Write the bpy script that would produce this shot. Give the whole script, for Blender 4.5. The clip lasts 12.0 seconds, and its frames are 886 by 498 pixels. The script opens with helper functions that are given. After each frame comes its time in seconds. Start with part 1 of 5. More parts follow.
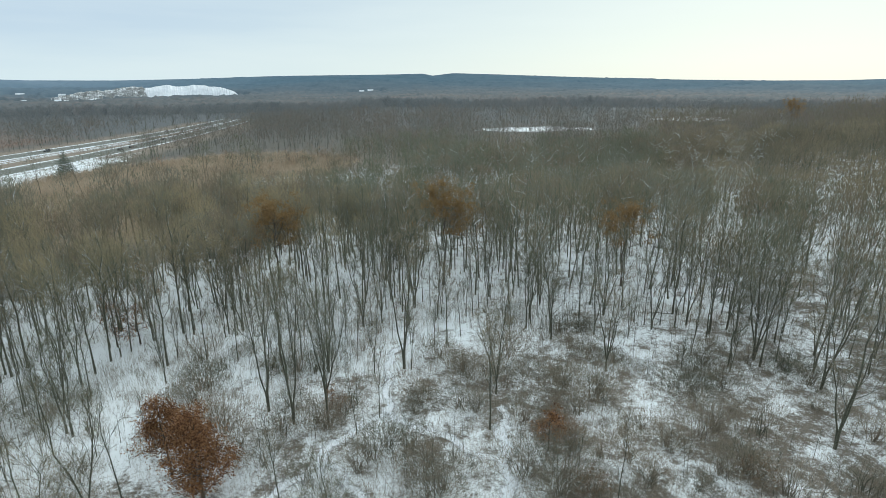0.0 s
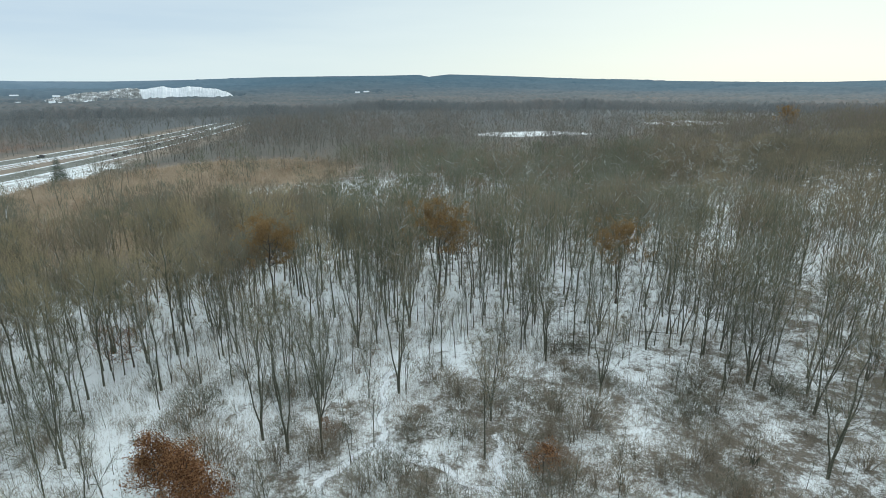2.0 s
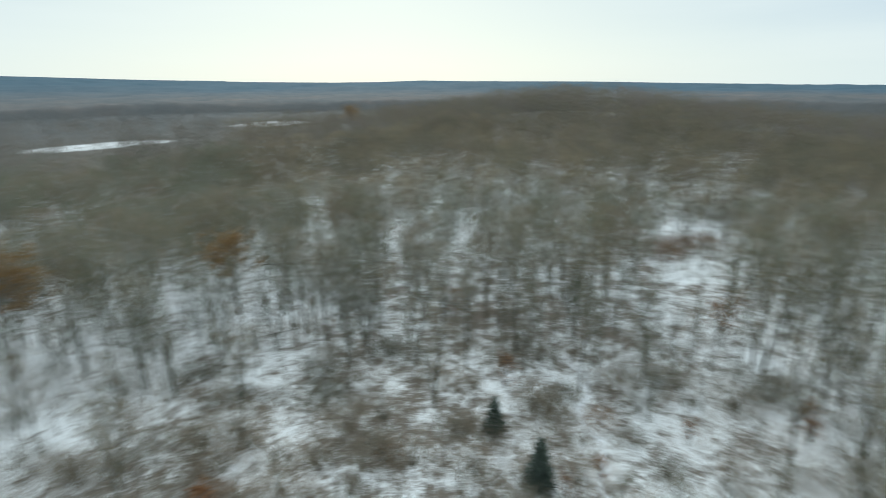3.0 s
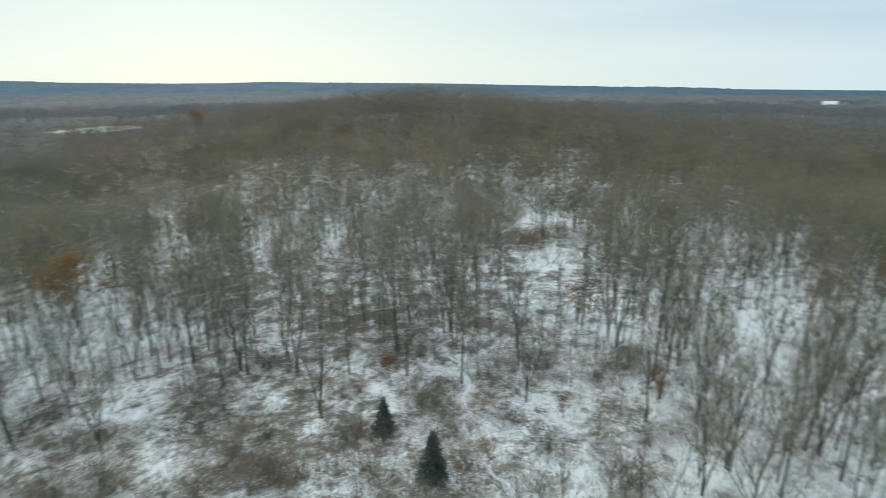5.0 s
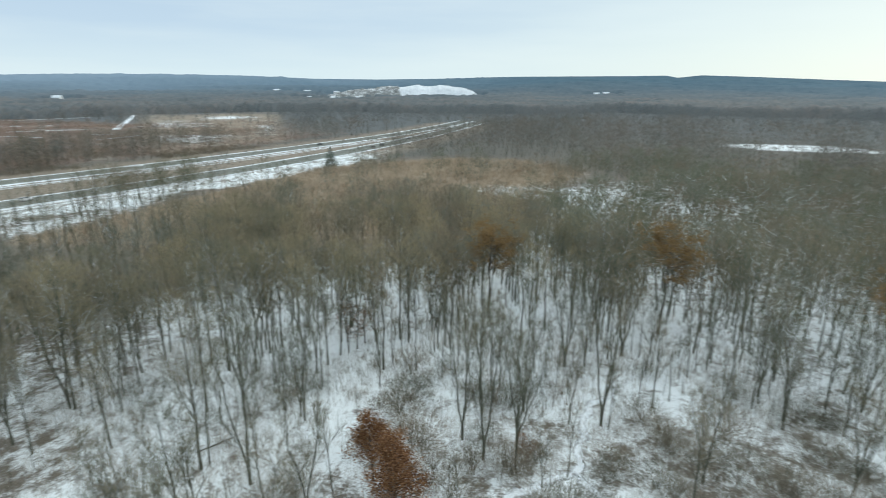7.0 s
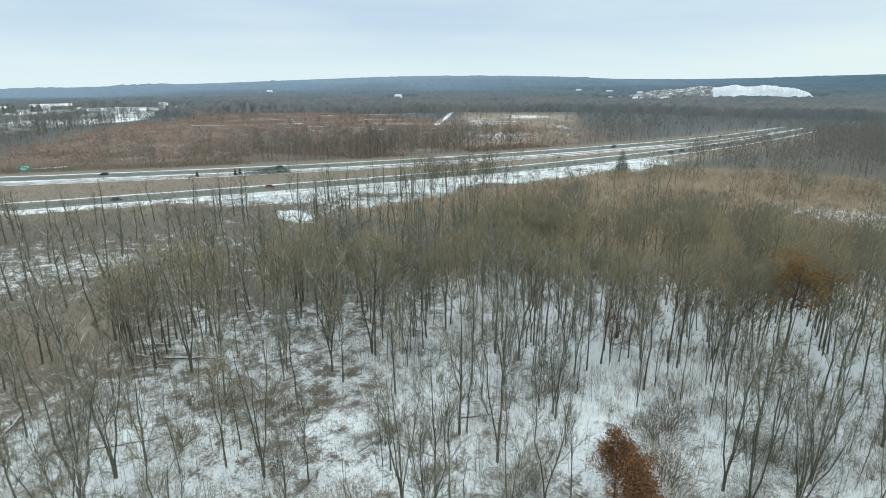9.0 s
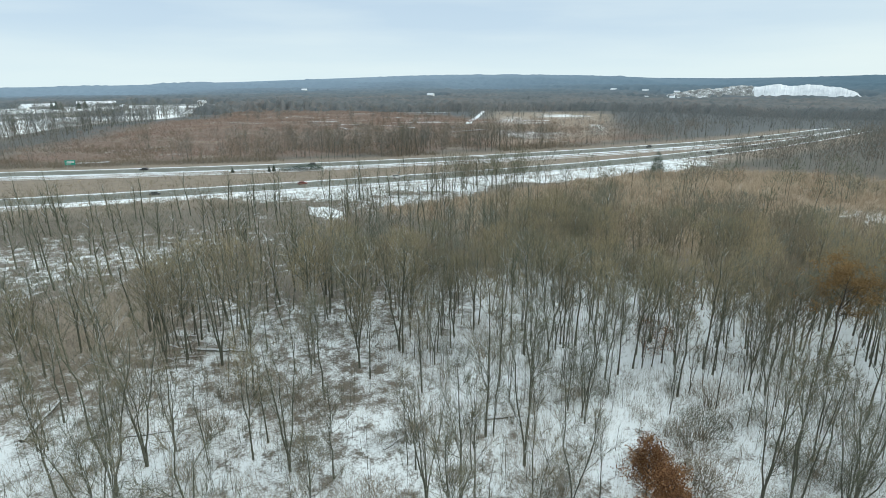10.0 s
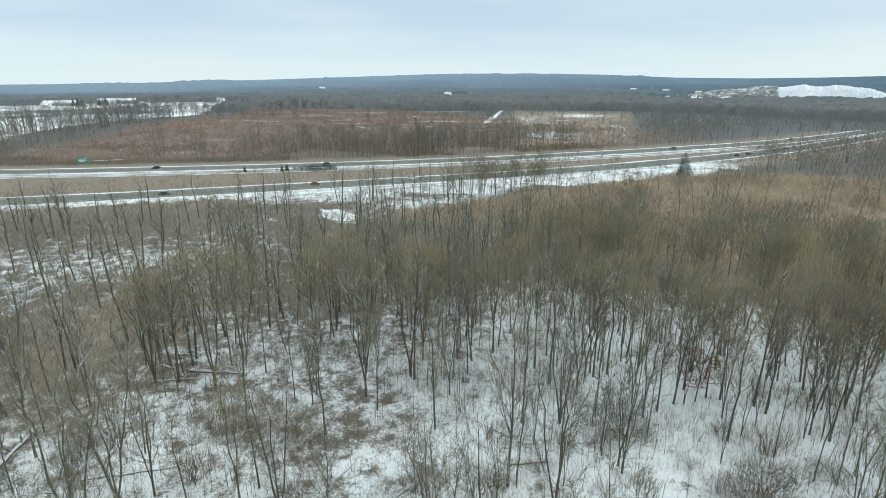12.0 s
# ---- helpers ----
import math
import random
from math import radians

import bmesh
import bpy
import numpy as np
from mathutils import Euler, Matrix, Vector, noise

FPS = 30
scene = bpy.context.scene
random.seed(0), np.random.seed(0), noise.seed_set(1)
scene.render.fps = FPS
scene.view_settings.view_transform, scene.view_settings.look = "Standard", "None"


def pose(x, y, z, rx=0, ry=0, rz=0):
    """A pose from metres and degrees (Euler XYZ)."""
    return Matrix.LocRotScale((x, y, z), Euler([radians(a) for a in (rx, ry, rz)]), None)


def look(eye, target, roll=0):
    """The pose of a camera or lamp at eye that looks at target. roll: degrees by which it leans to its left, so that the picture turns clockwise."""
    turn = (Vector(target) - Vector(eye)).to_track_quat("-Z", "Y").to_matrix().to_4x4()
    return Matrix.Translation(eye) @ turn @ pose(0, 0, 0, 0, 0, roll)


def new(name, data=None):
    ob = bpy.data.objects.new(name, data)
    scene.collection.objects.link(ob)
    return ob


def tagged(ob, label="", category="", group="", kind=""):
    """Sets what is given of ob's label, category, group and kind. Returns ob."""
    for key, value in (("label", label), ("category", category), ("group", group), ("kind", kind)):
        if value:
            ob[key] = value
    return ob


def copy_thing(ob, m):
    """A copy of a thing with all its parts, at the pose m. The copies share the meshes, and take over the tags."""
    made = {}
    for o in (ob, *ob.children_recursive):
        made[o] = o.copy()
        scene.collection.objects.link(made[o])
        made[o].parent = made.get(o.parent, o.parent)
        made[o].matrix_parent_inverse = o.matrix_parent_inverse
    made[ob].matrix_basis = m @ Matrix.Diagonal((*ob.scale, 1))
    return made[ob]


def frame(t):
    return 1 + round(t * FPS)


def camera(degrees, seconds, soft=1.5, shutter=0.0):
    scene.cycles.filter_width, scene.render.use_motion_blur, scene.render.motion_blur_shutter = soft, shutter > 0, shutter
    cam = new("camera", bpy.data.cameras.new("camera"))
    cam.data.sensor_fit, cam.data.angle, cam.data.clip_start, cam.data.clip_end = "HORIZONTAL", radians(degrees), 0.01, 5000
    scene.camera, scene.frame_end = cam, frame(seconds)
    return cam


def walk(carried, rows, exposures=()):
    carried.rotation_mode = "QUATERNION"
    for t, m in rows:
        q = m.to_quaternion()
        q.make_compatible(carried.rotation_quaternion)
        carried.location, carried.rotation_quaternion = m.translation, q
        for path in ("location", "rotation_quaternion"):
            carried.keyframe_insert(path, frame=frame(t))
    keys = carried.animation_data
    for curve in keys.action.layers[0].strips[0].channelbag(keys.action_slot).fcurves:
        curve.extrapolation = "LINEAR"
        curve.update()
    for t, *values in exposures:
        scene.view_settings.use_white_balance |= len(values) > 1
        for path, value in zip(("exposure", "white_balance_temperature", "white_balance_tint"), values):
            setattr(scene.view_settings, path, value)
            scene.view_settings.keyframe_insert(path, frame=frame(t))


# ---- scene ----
# ---------------------------------------------------------------- camera and walk
# seconds, x, y, z, yaw, pitch, roll
PATH = [
    (0, 0.00, 0.00, 40.00, 0.00, -17.30, 0.34),
    (0.5, 0.05, 0.34, 40.46, -0.15, -17.30, 0.32),
    (1, 0.07, 0.64, 41.16, -0.23, -17.27, 0.28),
    (1.5, 0.12, 0.89, 42.12, -0.29, -17.25, 0.27),
    (2, 0.26, 1.02, 43.18, -0.40, -17.23, 0.30),
    (2.3, 0.50, 0.85, 43.75, -3.35, -17.22, 0.36),
    (2.5, 0.70, 0.65, 44.12, -8.06, -17.22, 0.42),
    (2.7, 0.70, 0.45, 44.42, -17.3, -17.28, 0.44),
    (2.8, 0.68, 0.35, 44.53, -24.5, -17.32, 0.45),
    (3, 0.57, 0.20, 44.72, -41.22, -17.40, 0.45),
    (3.2, 0.40, 0.15, 44.78, -56.80, -17.42, 0.43),
    (3.5, 0.10, 0.30, 44.80, -74.0, -17.44, 0.40),
    (3.9, -0.30, 0.65, 44.80, -83.0, -17.44, 0.34),
    (4.4, -0.70, 1.05, 44.80, -77.5, -17.41, 0.25),
    (4.8, -0.85, 1.12, 44.81, -63.91, -17.37, 0.18),
    (5, -0.78, 1.08, 44.85, -55.91, -17.32, 0.14),
    (5.5, -0.45, 0.95, 44.97, -34.29, -17.16, 0.15),
    (6, -0.25, 0.98, 45.11, -13.32, -17.00, 0.12),
    (6.5, -0.38, 1.49, 45.26, 6.58, -17.07, -0.14),
    (7, -0.40, 2.12, 45.37, 23.33, -17.24, -0.26),
    (7.2, -0.38, 2.25, 45.43, 28.26, -17.27, -0.24),
    (7.6, -0.25, 2.30, 45.65, 36.4, -17.27, -0.14),
    (8.2, 0.10, 2.05, 46.00, 45.8, -17.25, 0.05),
    (8.8, 0.30, 1.70, 46.16, 51.52, -17.24, 0.15),
    (9, 0.32, 1.69, 46.14, 53.10, -17.25, 0.15),
    (9.5, 0.22, 1.81, 45.97, 55.25, -17.31, 0.12),
    (10, -0.33, 2.18, 45.80, 56.37, -17.36, 0.08),
    (10.5, -1.41, 2.95, 45.67, 57.27, -17.38, 0.03),
    (11, -3.07, 4.10, 45.54, 57.90, -17.42, -0.02),
    (11.5, -5.49, 5.48, 45.45, 58.13, -17.45, -0.09),
    (12, -8.60, 7.24, 45.46, 58.13, -17.47, -0.16),
]
cam = camera(78.18, 12.0, soft=0.7, shutter=0.27)
walk(cam, [(t, pose(x, y, z, 90 + p, r, w)) for t, x, y, z, w, p, r in PATH], [(0, 0.04, 6150, 2.0), (2.4, 0.04, 6150, 2.0), (5.0, 0.0, 6150, 2.0), (6.0, 0.02, 6150, 2.0), (7.2, 0.11, 6150, 2.0), (9, 0.14, 6240, 2.0), (12, 0.14, 6260, 2.0)])

# ---------------------------------------------------------------- world, sun, exposure
SUN_AZ, SUN_EL = radians(34), radians(26)
SUN_DIR = Vector((math.sin(SUN_AZ) * math.cos(SUN_EL), math.cos(SUN_AZ) * math.cos(SUN_EL), math.sin(SUN_EL)))
world = bpy.data.worlds.new("world")
scene.world = world
world.use_nodes = True
wn, wl = world.node_tree.nodes, world.node_tree.links


def world_math(op, a, b=0.0, clamp=False):
    n = wn.new("ShaderNodeMath")
    n.operation, n.use_clamp = op, clamp
    for i, v in enumerate((a, b)):
        if isinstance(v, (int, float)):
            n.inputs[i].default_value = v
        else:
            wl.new(v, n.inputs[i])
    return n.outputs[0]


def world_mix(fac, a, b):
    n = wn.new("ShaderNodeMix")
    n.data_type = "RGBA"
    for key, v in (("Factor", fac), ("A", a), ("B", b)):
        if isinstance(v, (int, float)):
            n.inputs[key].default_value = v
        elif isinstance(v, tuple):
            n.inputs[key].default_value = (*v, 1)
        else:
            wl.new(v, n.inputs[key])
    return n.outputs["Result"]


sky = wn.new("ShaderNodeTexSky")
sky.sky_type, sky.sun_disc = "NISHITA", False
sky.sun_elevation, sky.sun_rotation = SUN_EL, SUN_AZ
sky_gain = wn.new("ShaderNodeVectorMath")
sky_gain.operation = "SCALE"
sky_gain.inputs["Scale"].default_value = 0.10
wl.new(sky.outputs[0], sky_gain.inputs[0])
tc = wn.new("ShaderNodeTexCoord")
sep = wn.new("ShaderNodeSeparateXYZ")
wl.new(tc.outputs["Generated"], sep.inputs[0])
# thin overcast: pale at the horizon, blue-grey above, warmer and brighter towards the veiled sun
ramp = wn.new("ShaderNodeValToRGB")
els = ramp.color_ramp.elements
els[0].position, els[0].color = 0.0, (0.74, 0.83, 0.88, 1)
els[1].position, els[1].color = 1.0, (1.25, 1.32, 1.38, 1)
for p, c in ((0.035, (0.68, 0.77, 0.85)), (0.08, (0.57, 0.67, 0.80)), (0.14, (0.53, 0.63, 0.77)), (0.40, (0.92, 0.99, 1.06))):
    els.new(p).color = (*c, 1)
wl.new(sep.outputs["Z"], ramp.inputs[0])
flat = wn.new("ShaderNodeCombineXYZ")
wl.new(sep.outputs["X"], flat.inputs[0])
wl.new(sep.outputs["Y"], flat.inputs[1])
unit_flat = wn.new("ShaderNodeVectorMath")
unit_flat.operation = "NORMALIZE"
wl.new(flat.outputs[0], unit_flat.inputs[0])
dot = wn.new("ShaderNodeVectorMath")
dot.operation = "DOT_PRODUCT"
wl.new(unit_flat.outputs[0], dot.inputs[0])
dot.inputs[1].default_value = (math.sin(SUN_AZ), math.cos(SUN_AZ), 0)
toward = world_math("POWER", world_math("MAXIMUM", dot.outputs["Value"], 0.0), 3.0)
low = world_math("SUBTRACT", 1.0, world_math("MULTIPLY", sep.outputs["Z"], 1.6, True), True)
glow = world_math("MULTIPLY", toward, low, True)
stretch = wn.new("ShaderNodeMapping")
stretch.inputs["Scale"].default_value = (1.0, 1.0, 9.0)
wl.new(tc.outputs["Generated"], stretch.inputs[0])
cloud = wn.new("ShaderNodeTexNoise")
cloud.inputs["Scale"].default_value, cloud.inputs["Detail"].default_value = 2.2, 6
wl.new(stretch.outputs[0], cloud.inputs["Vector"])
cover = world_mix(glow, ramp.outputs[0], (0.90, 0.92, 0.84))
streak = world_math("MULTIPLY", world_math("SUBTRACT", cloud.outputs["Fac"], 0.42, True), 1.1, True)
cover = world_mix(streak, cover, (0.88, 0.91, 0.90))
total = world_mix(0.92, sky_gain.outputs[0], cover)
wl.new(total, wn["Background"].inputs[0])
wn["Background"].inputs[1].default_value = 1.0

sun_data = bpy.data.lights.new("sun", "SUN")
sun_data.energy, sun_data.angle, sun_data.color = 1.2, radians(22), (1.0, 0.96, 0.89)
sun = new("sun", sun_data)
sun.matrix_world = look(SUN_DIR * 300, (0, 0, 0))

# ---------------------------------------------------------------- materials
def material(name, rough=0.9):
    m = bpy.data.materials.new(name)
    m.use_nodes = True
    b = m.node_tree.nodes["Principled BSDF"]
    b.inputs["Roughness"].default_value = rough
    b.inputs["Specular IOR Level"].default_value = 0.2
    return m, m.node_tree.nodes, m.node_tree.links, b


def noise_node(nt, links, scale, detail=4.0, rough=0.6, coord="Object", vec=None):
    n = nt.new("ShaderNodeTexNoise")
    n.inputs["Scale"].default_value, n.inputs["Detail"].default_value, n.inputs["Roughness"].default_value = scale, detail, rough
    if vec is None:
        t = nt.new("ShaderNodeTexCoord")
        vec = t.outputs[coord]
    links.new(vec, n.inputs["Vector"])
    return n.outputs["Fac"]


def ramp_node(nt, links, fac, stops):
    r = nt.new("ShaderNodeValToRGB")
    els = r.color_ramp.elements
    els[0].position, els[0].color = stops[0][0], (*stops[0][1], 1)
    els[1].position, els[1].color = stops[-1][0], (*stops[-1][1], 1)
    for p, c in stops[1:-1]:
        els.new(p).color = (*c, 1)
    links.new(fac, r.inputs[0])
    return r.outputs[0]


def math_node(nt, links, op, a, b=None, c=None, clamp=False):
    n = nt.new("ShaderNodeMath")
    n.operation, n.use_clamp = op, clamp
    for i, v in enumerate((a, b, c)):
        if v is None:
            continue
        if isinstance(v, (int, float)):
            n.inputs[i].default_value = v
        else:
            links.new(v, n.inputs[i])
    return n.outputs[0]


def mix_node(nt, links, fac, a, b):
    n = nt.new("ShaderNodeMix")
    n.data_type = "RGBA"
    for key, v in (("Factor", fac), ("A", a), ("B", b)):
        if isinstance(v, (int, float)):
            n.inputs[key].default_value = v
        elif isinstance(v, tuple):
            n.inputs[key].default_value = (*v, 1)
        else:
            links.new(v, n.inputs[key])
    return n.outputs["Result"]


def smooth_step(nt, links, v, lo, hi):
    n = nt.new("ShaderNodeMapRange")
    n.interpolation_type = "SMOOTHSTEP"
    n.inputs["From Min"].default_value, n.inputs["From Max"].default_value = lo, hi
    links.new(v, n.inputs["Value"])
    return n.outputs["Result"]


def bark_material(name, dark, light, moss, snow=0.5):
    m, nt, ln, b = material(name, 0.9)
    oi = nt.new("ShaderNodeObjectInfo")
    ge = nt.new("ShaderNodeNewGeometry")
    fine = noise_node(nt, ln, 9.0, 5)
    col = ramp_node(nt, ln, fine, [(0.3, dark), (0.7, light)])
    big = noise_node(nt, ln, 0.35, 3)
    col = mix_node(nt, ln, smooth_step(nt, ln, big, 0.5, 0.75), col, moss)
    rnd = math_node(nt, ln, "ADD", oi.outputs["Random"], ge.outputs["Random Per Island"])
    rnd = math_node(nt, ln, "FRACT", rnd)
    tone = mix_node(nt, ln, math_node(nt, ln, "MULTIPLY", rnd, 0.5), col, tuple(0.45 * v for v in light))
    sp = nt.new("ShaderNodeSeparateXYZ")
    ln.new(ge.outputs["Normal"], sp.inputs[0])
    up = smooth_step(nt, ln, math_node(nt, ln, "ADD", sp.outputs["Z"], math_node(nt, ln, "MULTIPLY", fine, 0.6)), 0.58, 1.02)
    tone = mix_node(nt, ln, math_node(nt, ln, "MULTIPLY", up, snow), tone, (0.75, 0.77, 0.8))
    ln.new(tone, b.inputs["Base Color"])
    return m


def twig_material(name, a, c, spread=0.5, vary=0.5):
    m, nt, ln, b = material(name, 0.95)
    oi = nt.new("ShaderNodeObjectInfo")
    ge = nt.new("ShaderNodeNewGeometry")
    big = noise_node(nt, ln, 0.022, 4, vec=ge.outputs["Position"])
    rnd = math_node(nt, ln, "FRACT", math_node(nt, ln, "ADD", oi.outputs["Random"], math_node(nt, ln, "MULTIPLY", ge.outputs["Random Per Island"], spread)))
    col = ramp_node(nt, ln, math_node(nt, ln, "MULTIPLY_ADD", big, 1.1, math_node(nt, ln, "MULTIPLY_ADD", rnd, vary, -0.05 - 0.5 * vary)), [(0.2, a), (0.8, c)])
    ln.new(col, b.inputs["Base Color"])
    thin = nt.new("ShaderNodeBsdfTranslucent")
    ln.new(col, thin.inputs["Color"])
    both = nt.new("ShaderNodeMixShader")
    both.inputs[0].default_value = 0.45
    ln.new(b.outputs[0], both.inputs[1])
    ln.new(thin.outputs[0], both.inputs[2])
    ln.new(both.outputs[0], nt["Material Output"].inputs["Surface"])
    return m


def plain_material(name, a, c, scale, rough=0.85):
    m, nt, ln, b = material(name, rough)
    f = noise_node(nt, ln, scale, 5, 0.65)
    g = noise_node(nt, ln, scale * 0.12, 3, 0.5)
    col = ramp_node(nt, ln, math_node(nt, ln, "MULTIPLY_ADD", g, 0.5, math_node(nt, ln, "MULTIPLY", f, 0.5)), [(0.32, a), (0.68, c)])
    ln.new(col, b.inputs["Base Color"])
    return m


OAK_BARK = bark_material("oak_bark", (0.06, 0.055, 0.045), (0.15, 0.13, 0.105), (0.10, 0.10, 0.07), 0.15)
BARK = bark_material("grey_bark", (0.055, 0.057, 0.043), (0.178, 0.180, 0.136), (0.14, 0.156, 0.10), 0.8)
# Lighter, lower-contrast bark: haze painted into the colour of far trunks.
FAR_BARK = bark_material("hazed_bark", (0.12, 0.122, 0.108), (0.215, 0.208, 0.18), (0.16, 0.168, 0.13), 0.3)
TWIG = twig_material("bare_twigs", (0.158, 0.166, 0.118), (0.262, 0.226, 0.156), 0.2, 0.9)
HILL_TWIG = twig_material("hill_twigs", (0.142, 0.146, 0.110), (0.205, 0.184, 0.135), 0.6)
FROSTED = plain_material("snow_lined_limb", (0.34, 0.34, 0.30), (0.68, 0.70, 0.69), 0.9)
BROWN_TWIG = twig_material("brown_twigs", (0.168, 0.152, 0.116), (0.246, 0.203, 0.149), 0.4)
TAN_TWIG = twig_material("tan_twigs", (0.218, 0.208, 0.140), (0.345, 0.288, 0.182), 0.3, 0.8)
GREY_TWIG = twig_material("grey_twigs", (0.158, 0.172, 0.138), (0.245, 0.244, 0.194), 0.4)
SHRUB_TWIG = twig_material("shrub_twigs", (0.165, 0.172, 0.134), (0.34, 0.288, 0.222), 0.2, 0.9)
RUST_LEAF = twig_material("rust_leaves", (0.105, 0.05, 0.026), (0.40, 0.222, 0.112), 1.0, 1.0)
NEEDLE = twig_material("conifer_needles", (0.055, 0.08, 0.066), (0.135, 0.172, 0.142), 1.0)
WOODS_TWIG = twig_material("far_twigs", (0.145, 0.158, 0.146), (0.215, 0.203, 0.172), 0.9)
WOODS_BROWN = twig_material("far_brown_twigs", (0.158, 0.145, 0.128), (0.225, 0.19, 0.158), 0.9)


def ground_material():
    m, nt, ln, b = material("snowy_woodland_ground", 0.85)
    t = nt.new("ShaderNodeTexCoord")
    pos = t.outputs["Object"]
    big = noise_node(nt, ln, 0.035, 4, vec=pos)
    mid = noise_node(nt, ln, 0.28, 5, 0.65, vec=pos)
    fine = noise_node(nt, ln, 3.2, 6, 0.75, vec=pos)
    snow_at = nt.new("ShaderNodeAttribute")
    snow_at.attribute_name = "snow"
    red_at = nt.new("ShaderNodeAttribute")
    red_at.attribute_name = "redscrub"
    tan_at = nt.new("ShaderNodeAttribute")
    tan_at.attribute_name = "tangrass"
    litter = ramp_node(nt, ln, fine, [(0.25, (0.10, 0.088, 0.072)), (0.75, (0.23, 0.20, 0.165))])
    red = ramp_node(nt, ln, mid, [(0.3, (0.125, 0.092, 0.073)), (0.7, (0.22, 0.162, 0.13))])
    tan = ramp_node(nt, ln, mid, [(0.3, (0.22, 0.175, 0.13)), (0.7, (0.40, 0.325, 0.24))])
    # Brush floor, its tone darkened to match the shade inside the crowns.
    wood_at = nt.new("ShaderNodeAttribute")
    wood_at.attribute_name = "brushshade"
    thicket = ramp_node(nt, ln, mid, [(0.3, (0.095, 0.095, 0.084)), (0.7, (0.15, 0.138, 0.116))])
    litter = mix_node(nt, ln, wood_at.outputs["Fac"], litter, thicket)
    # Farther floor greyed bluish: crown shade and haze painted in.
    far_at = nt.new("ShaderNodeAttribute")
    far_at.attribute_name = "hazegrey"
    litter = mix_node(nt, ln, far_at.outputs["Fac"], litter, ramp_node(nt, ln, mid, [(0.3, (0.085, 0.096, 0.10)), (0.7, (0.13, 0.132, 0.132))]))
    # Flat blue painted over the farthest floor for haze.
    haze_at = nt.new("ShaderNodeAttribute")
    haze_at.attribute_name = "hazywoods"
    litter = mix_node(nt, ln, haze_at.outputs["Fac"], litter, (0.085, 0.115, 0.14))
    red = mix_node(nt, ln, smooth_step(nt, ln, big, 0.5, 0.68), red, (0.25, 0.215, 0.175))
    earth = mix_node(nt, ln, red_at.outputs["Fac"], litter, red)
    earth = mix_node(nt, ln, tan_at.outputs["Fac"], earth, tan)
    clump = noise_node(nt, ln, 0.95, 5, 0.7, vec=pos)
    s = math_node(nt, ln, "MULTIPLY_ADD", big, 0.5, math_node(nt, ln, "MULTIPLY_ADD", mid, 0.8, math_node(nt, ln, "MULTIPLY_ADD", clump, 0.6, math_node(nt, ln, "MULTIPLY", fine, 0.6))))
    s = math_node(nt, ln, "ADD", s, math_node(nt, ln, "MULTIPLY_ADD", snow_at.outputs["Fac"], 1.1, -1.80))
    cover = smooth_step(nt, ln, s, -0.12, 0.14)
    snow = ramp_node(nt, ln, fine, [(0.3, (0.72, 0.755, 0.765)), (0.7, (0.84, 0.865, 0.87))])
    ln.new(mix_node(nt, ln, cover, earth, snow), b.inputs["Base Color"])
    bump = nt.new("ShaderNodeBump")
    bump.inputs["Strength"].default_value, bump.inputs["Distance"].default_value = 0.3, 0.15
    ln.new(fine, bump.inputs["Height"])
    ln.new(bump.outputs[0], b.inputs["Normal"])
    return m


GROUND = ground_material()


TAN_LEAF = twig_material("tan_leaves", (0.19, 0.125, 0.057), (0.345, 0.232, 0.112), 1.0)
TAN_SCRUB = twig_material("tan_scrub", (0.29, 0.235, 0.175), (0.55, 0.45, 0.335), 0.9)
STRAW = twig_material("dry_straw", (0.30, 0.255, 0.215), (0.50, 0.44, 0.37), 0.6)
RED_SCRUB = twig_material("red_scrub", (0.235, 0.168, 0.135), (0.37, 0.275, 0.22), 0.9)
# Greyer, bluer twig colour that stands in for haze on distant woods.
FAR_TWIG = twig_material("hazed_twigs", (0.155, 0.175, 0.182), (0.205, 0.208, 0.202), 0.9)
SNOW = plain_material("ploughed_snow", (0.62, 0.66, 0.70), (0.82, 0.84, 0.86), 1.2)


def trail_material():
    """Trodden snow that breaks up into the brush along both edges."""
    m, nt, ln, b = material("trodden_snow", 0.85)
    f = noise_node(nt, ln, 2.0, 5, 0.7)
    ln.new(ramp_node(nt, ln, f, [(0.3, (0.58, 0.61, 0.63)), (0.65, (0.84, 0.86, 0.88))]), b.inputs["Base Color"])
    edge = nt.new("ShaderNodeAttribute")
    edge.attribute_name = "edge"
    g = noise_node(nt, ln, 1.1, 6, 0.75)
    worn = math_node(nt, ln, "MULTIPLY_ADD", g, 2.6, -0.62)
    ln.new(smooth_step(nt, ln, math_node(nt, ln, "SUBTRACT", worn, edge.outputs["Fac"]), -0.35, 0.15), b.inputs["Alpha"])
    return m


TRODDEN = trail_material()
RUT = plain_material("wheel_rut", (0.28, 0.27, 0.24), (0.5, 0.5, 0.5), 1.5)
PAINT = plain_material("road_paint", (0.5, 0.5, 0.48), (0.7, 0.7, 0.68), 2.0)
ASPHALT = plain_material("salted_asphalt", (0.125, 0.13, 0.112), (0.19, 0.196, 0.17), 0.5, 0.92)


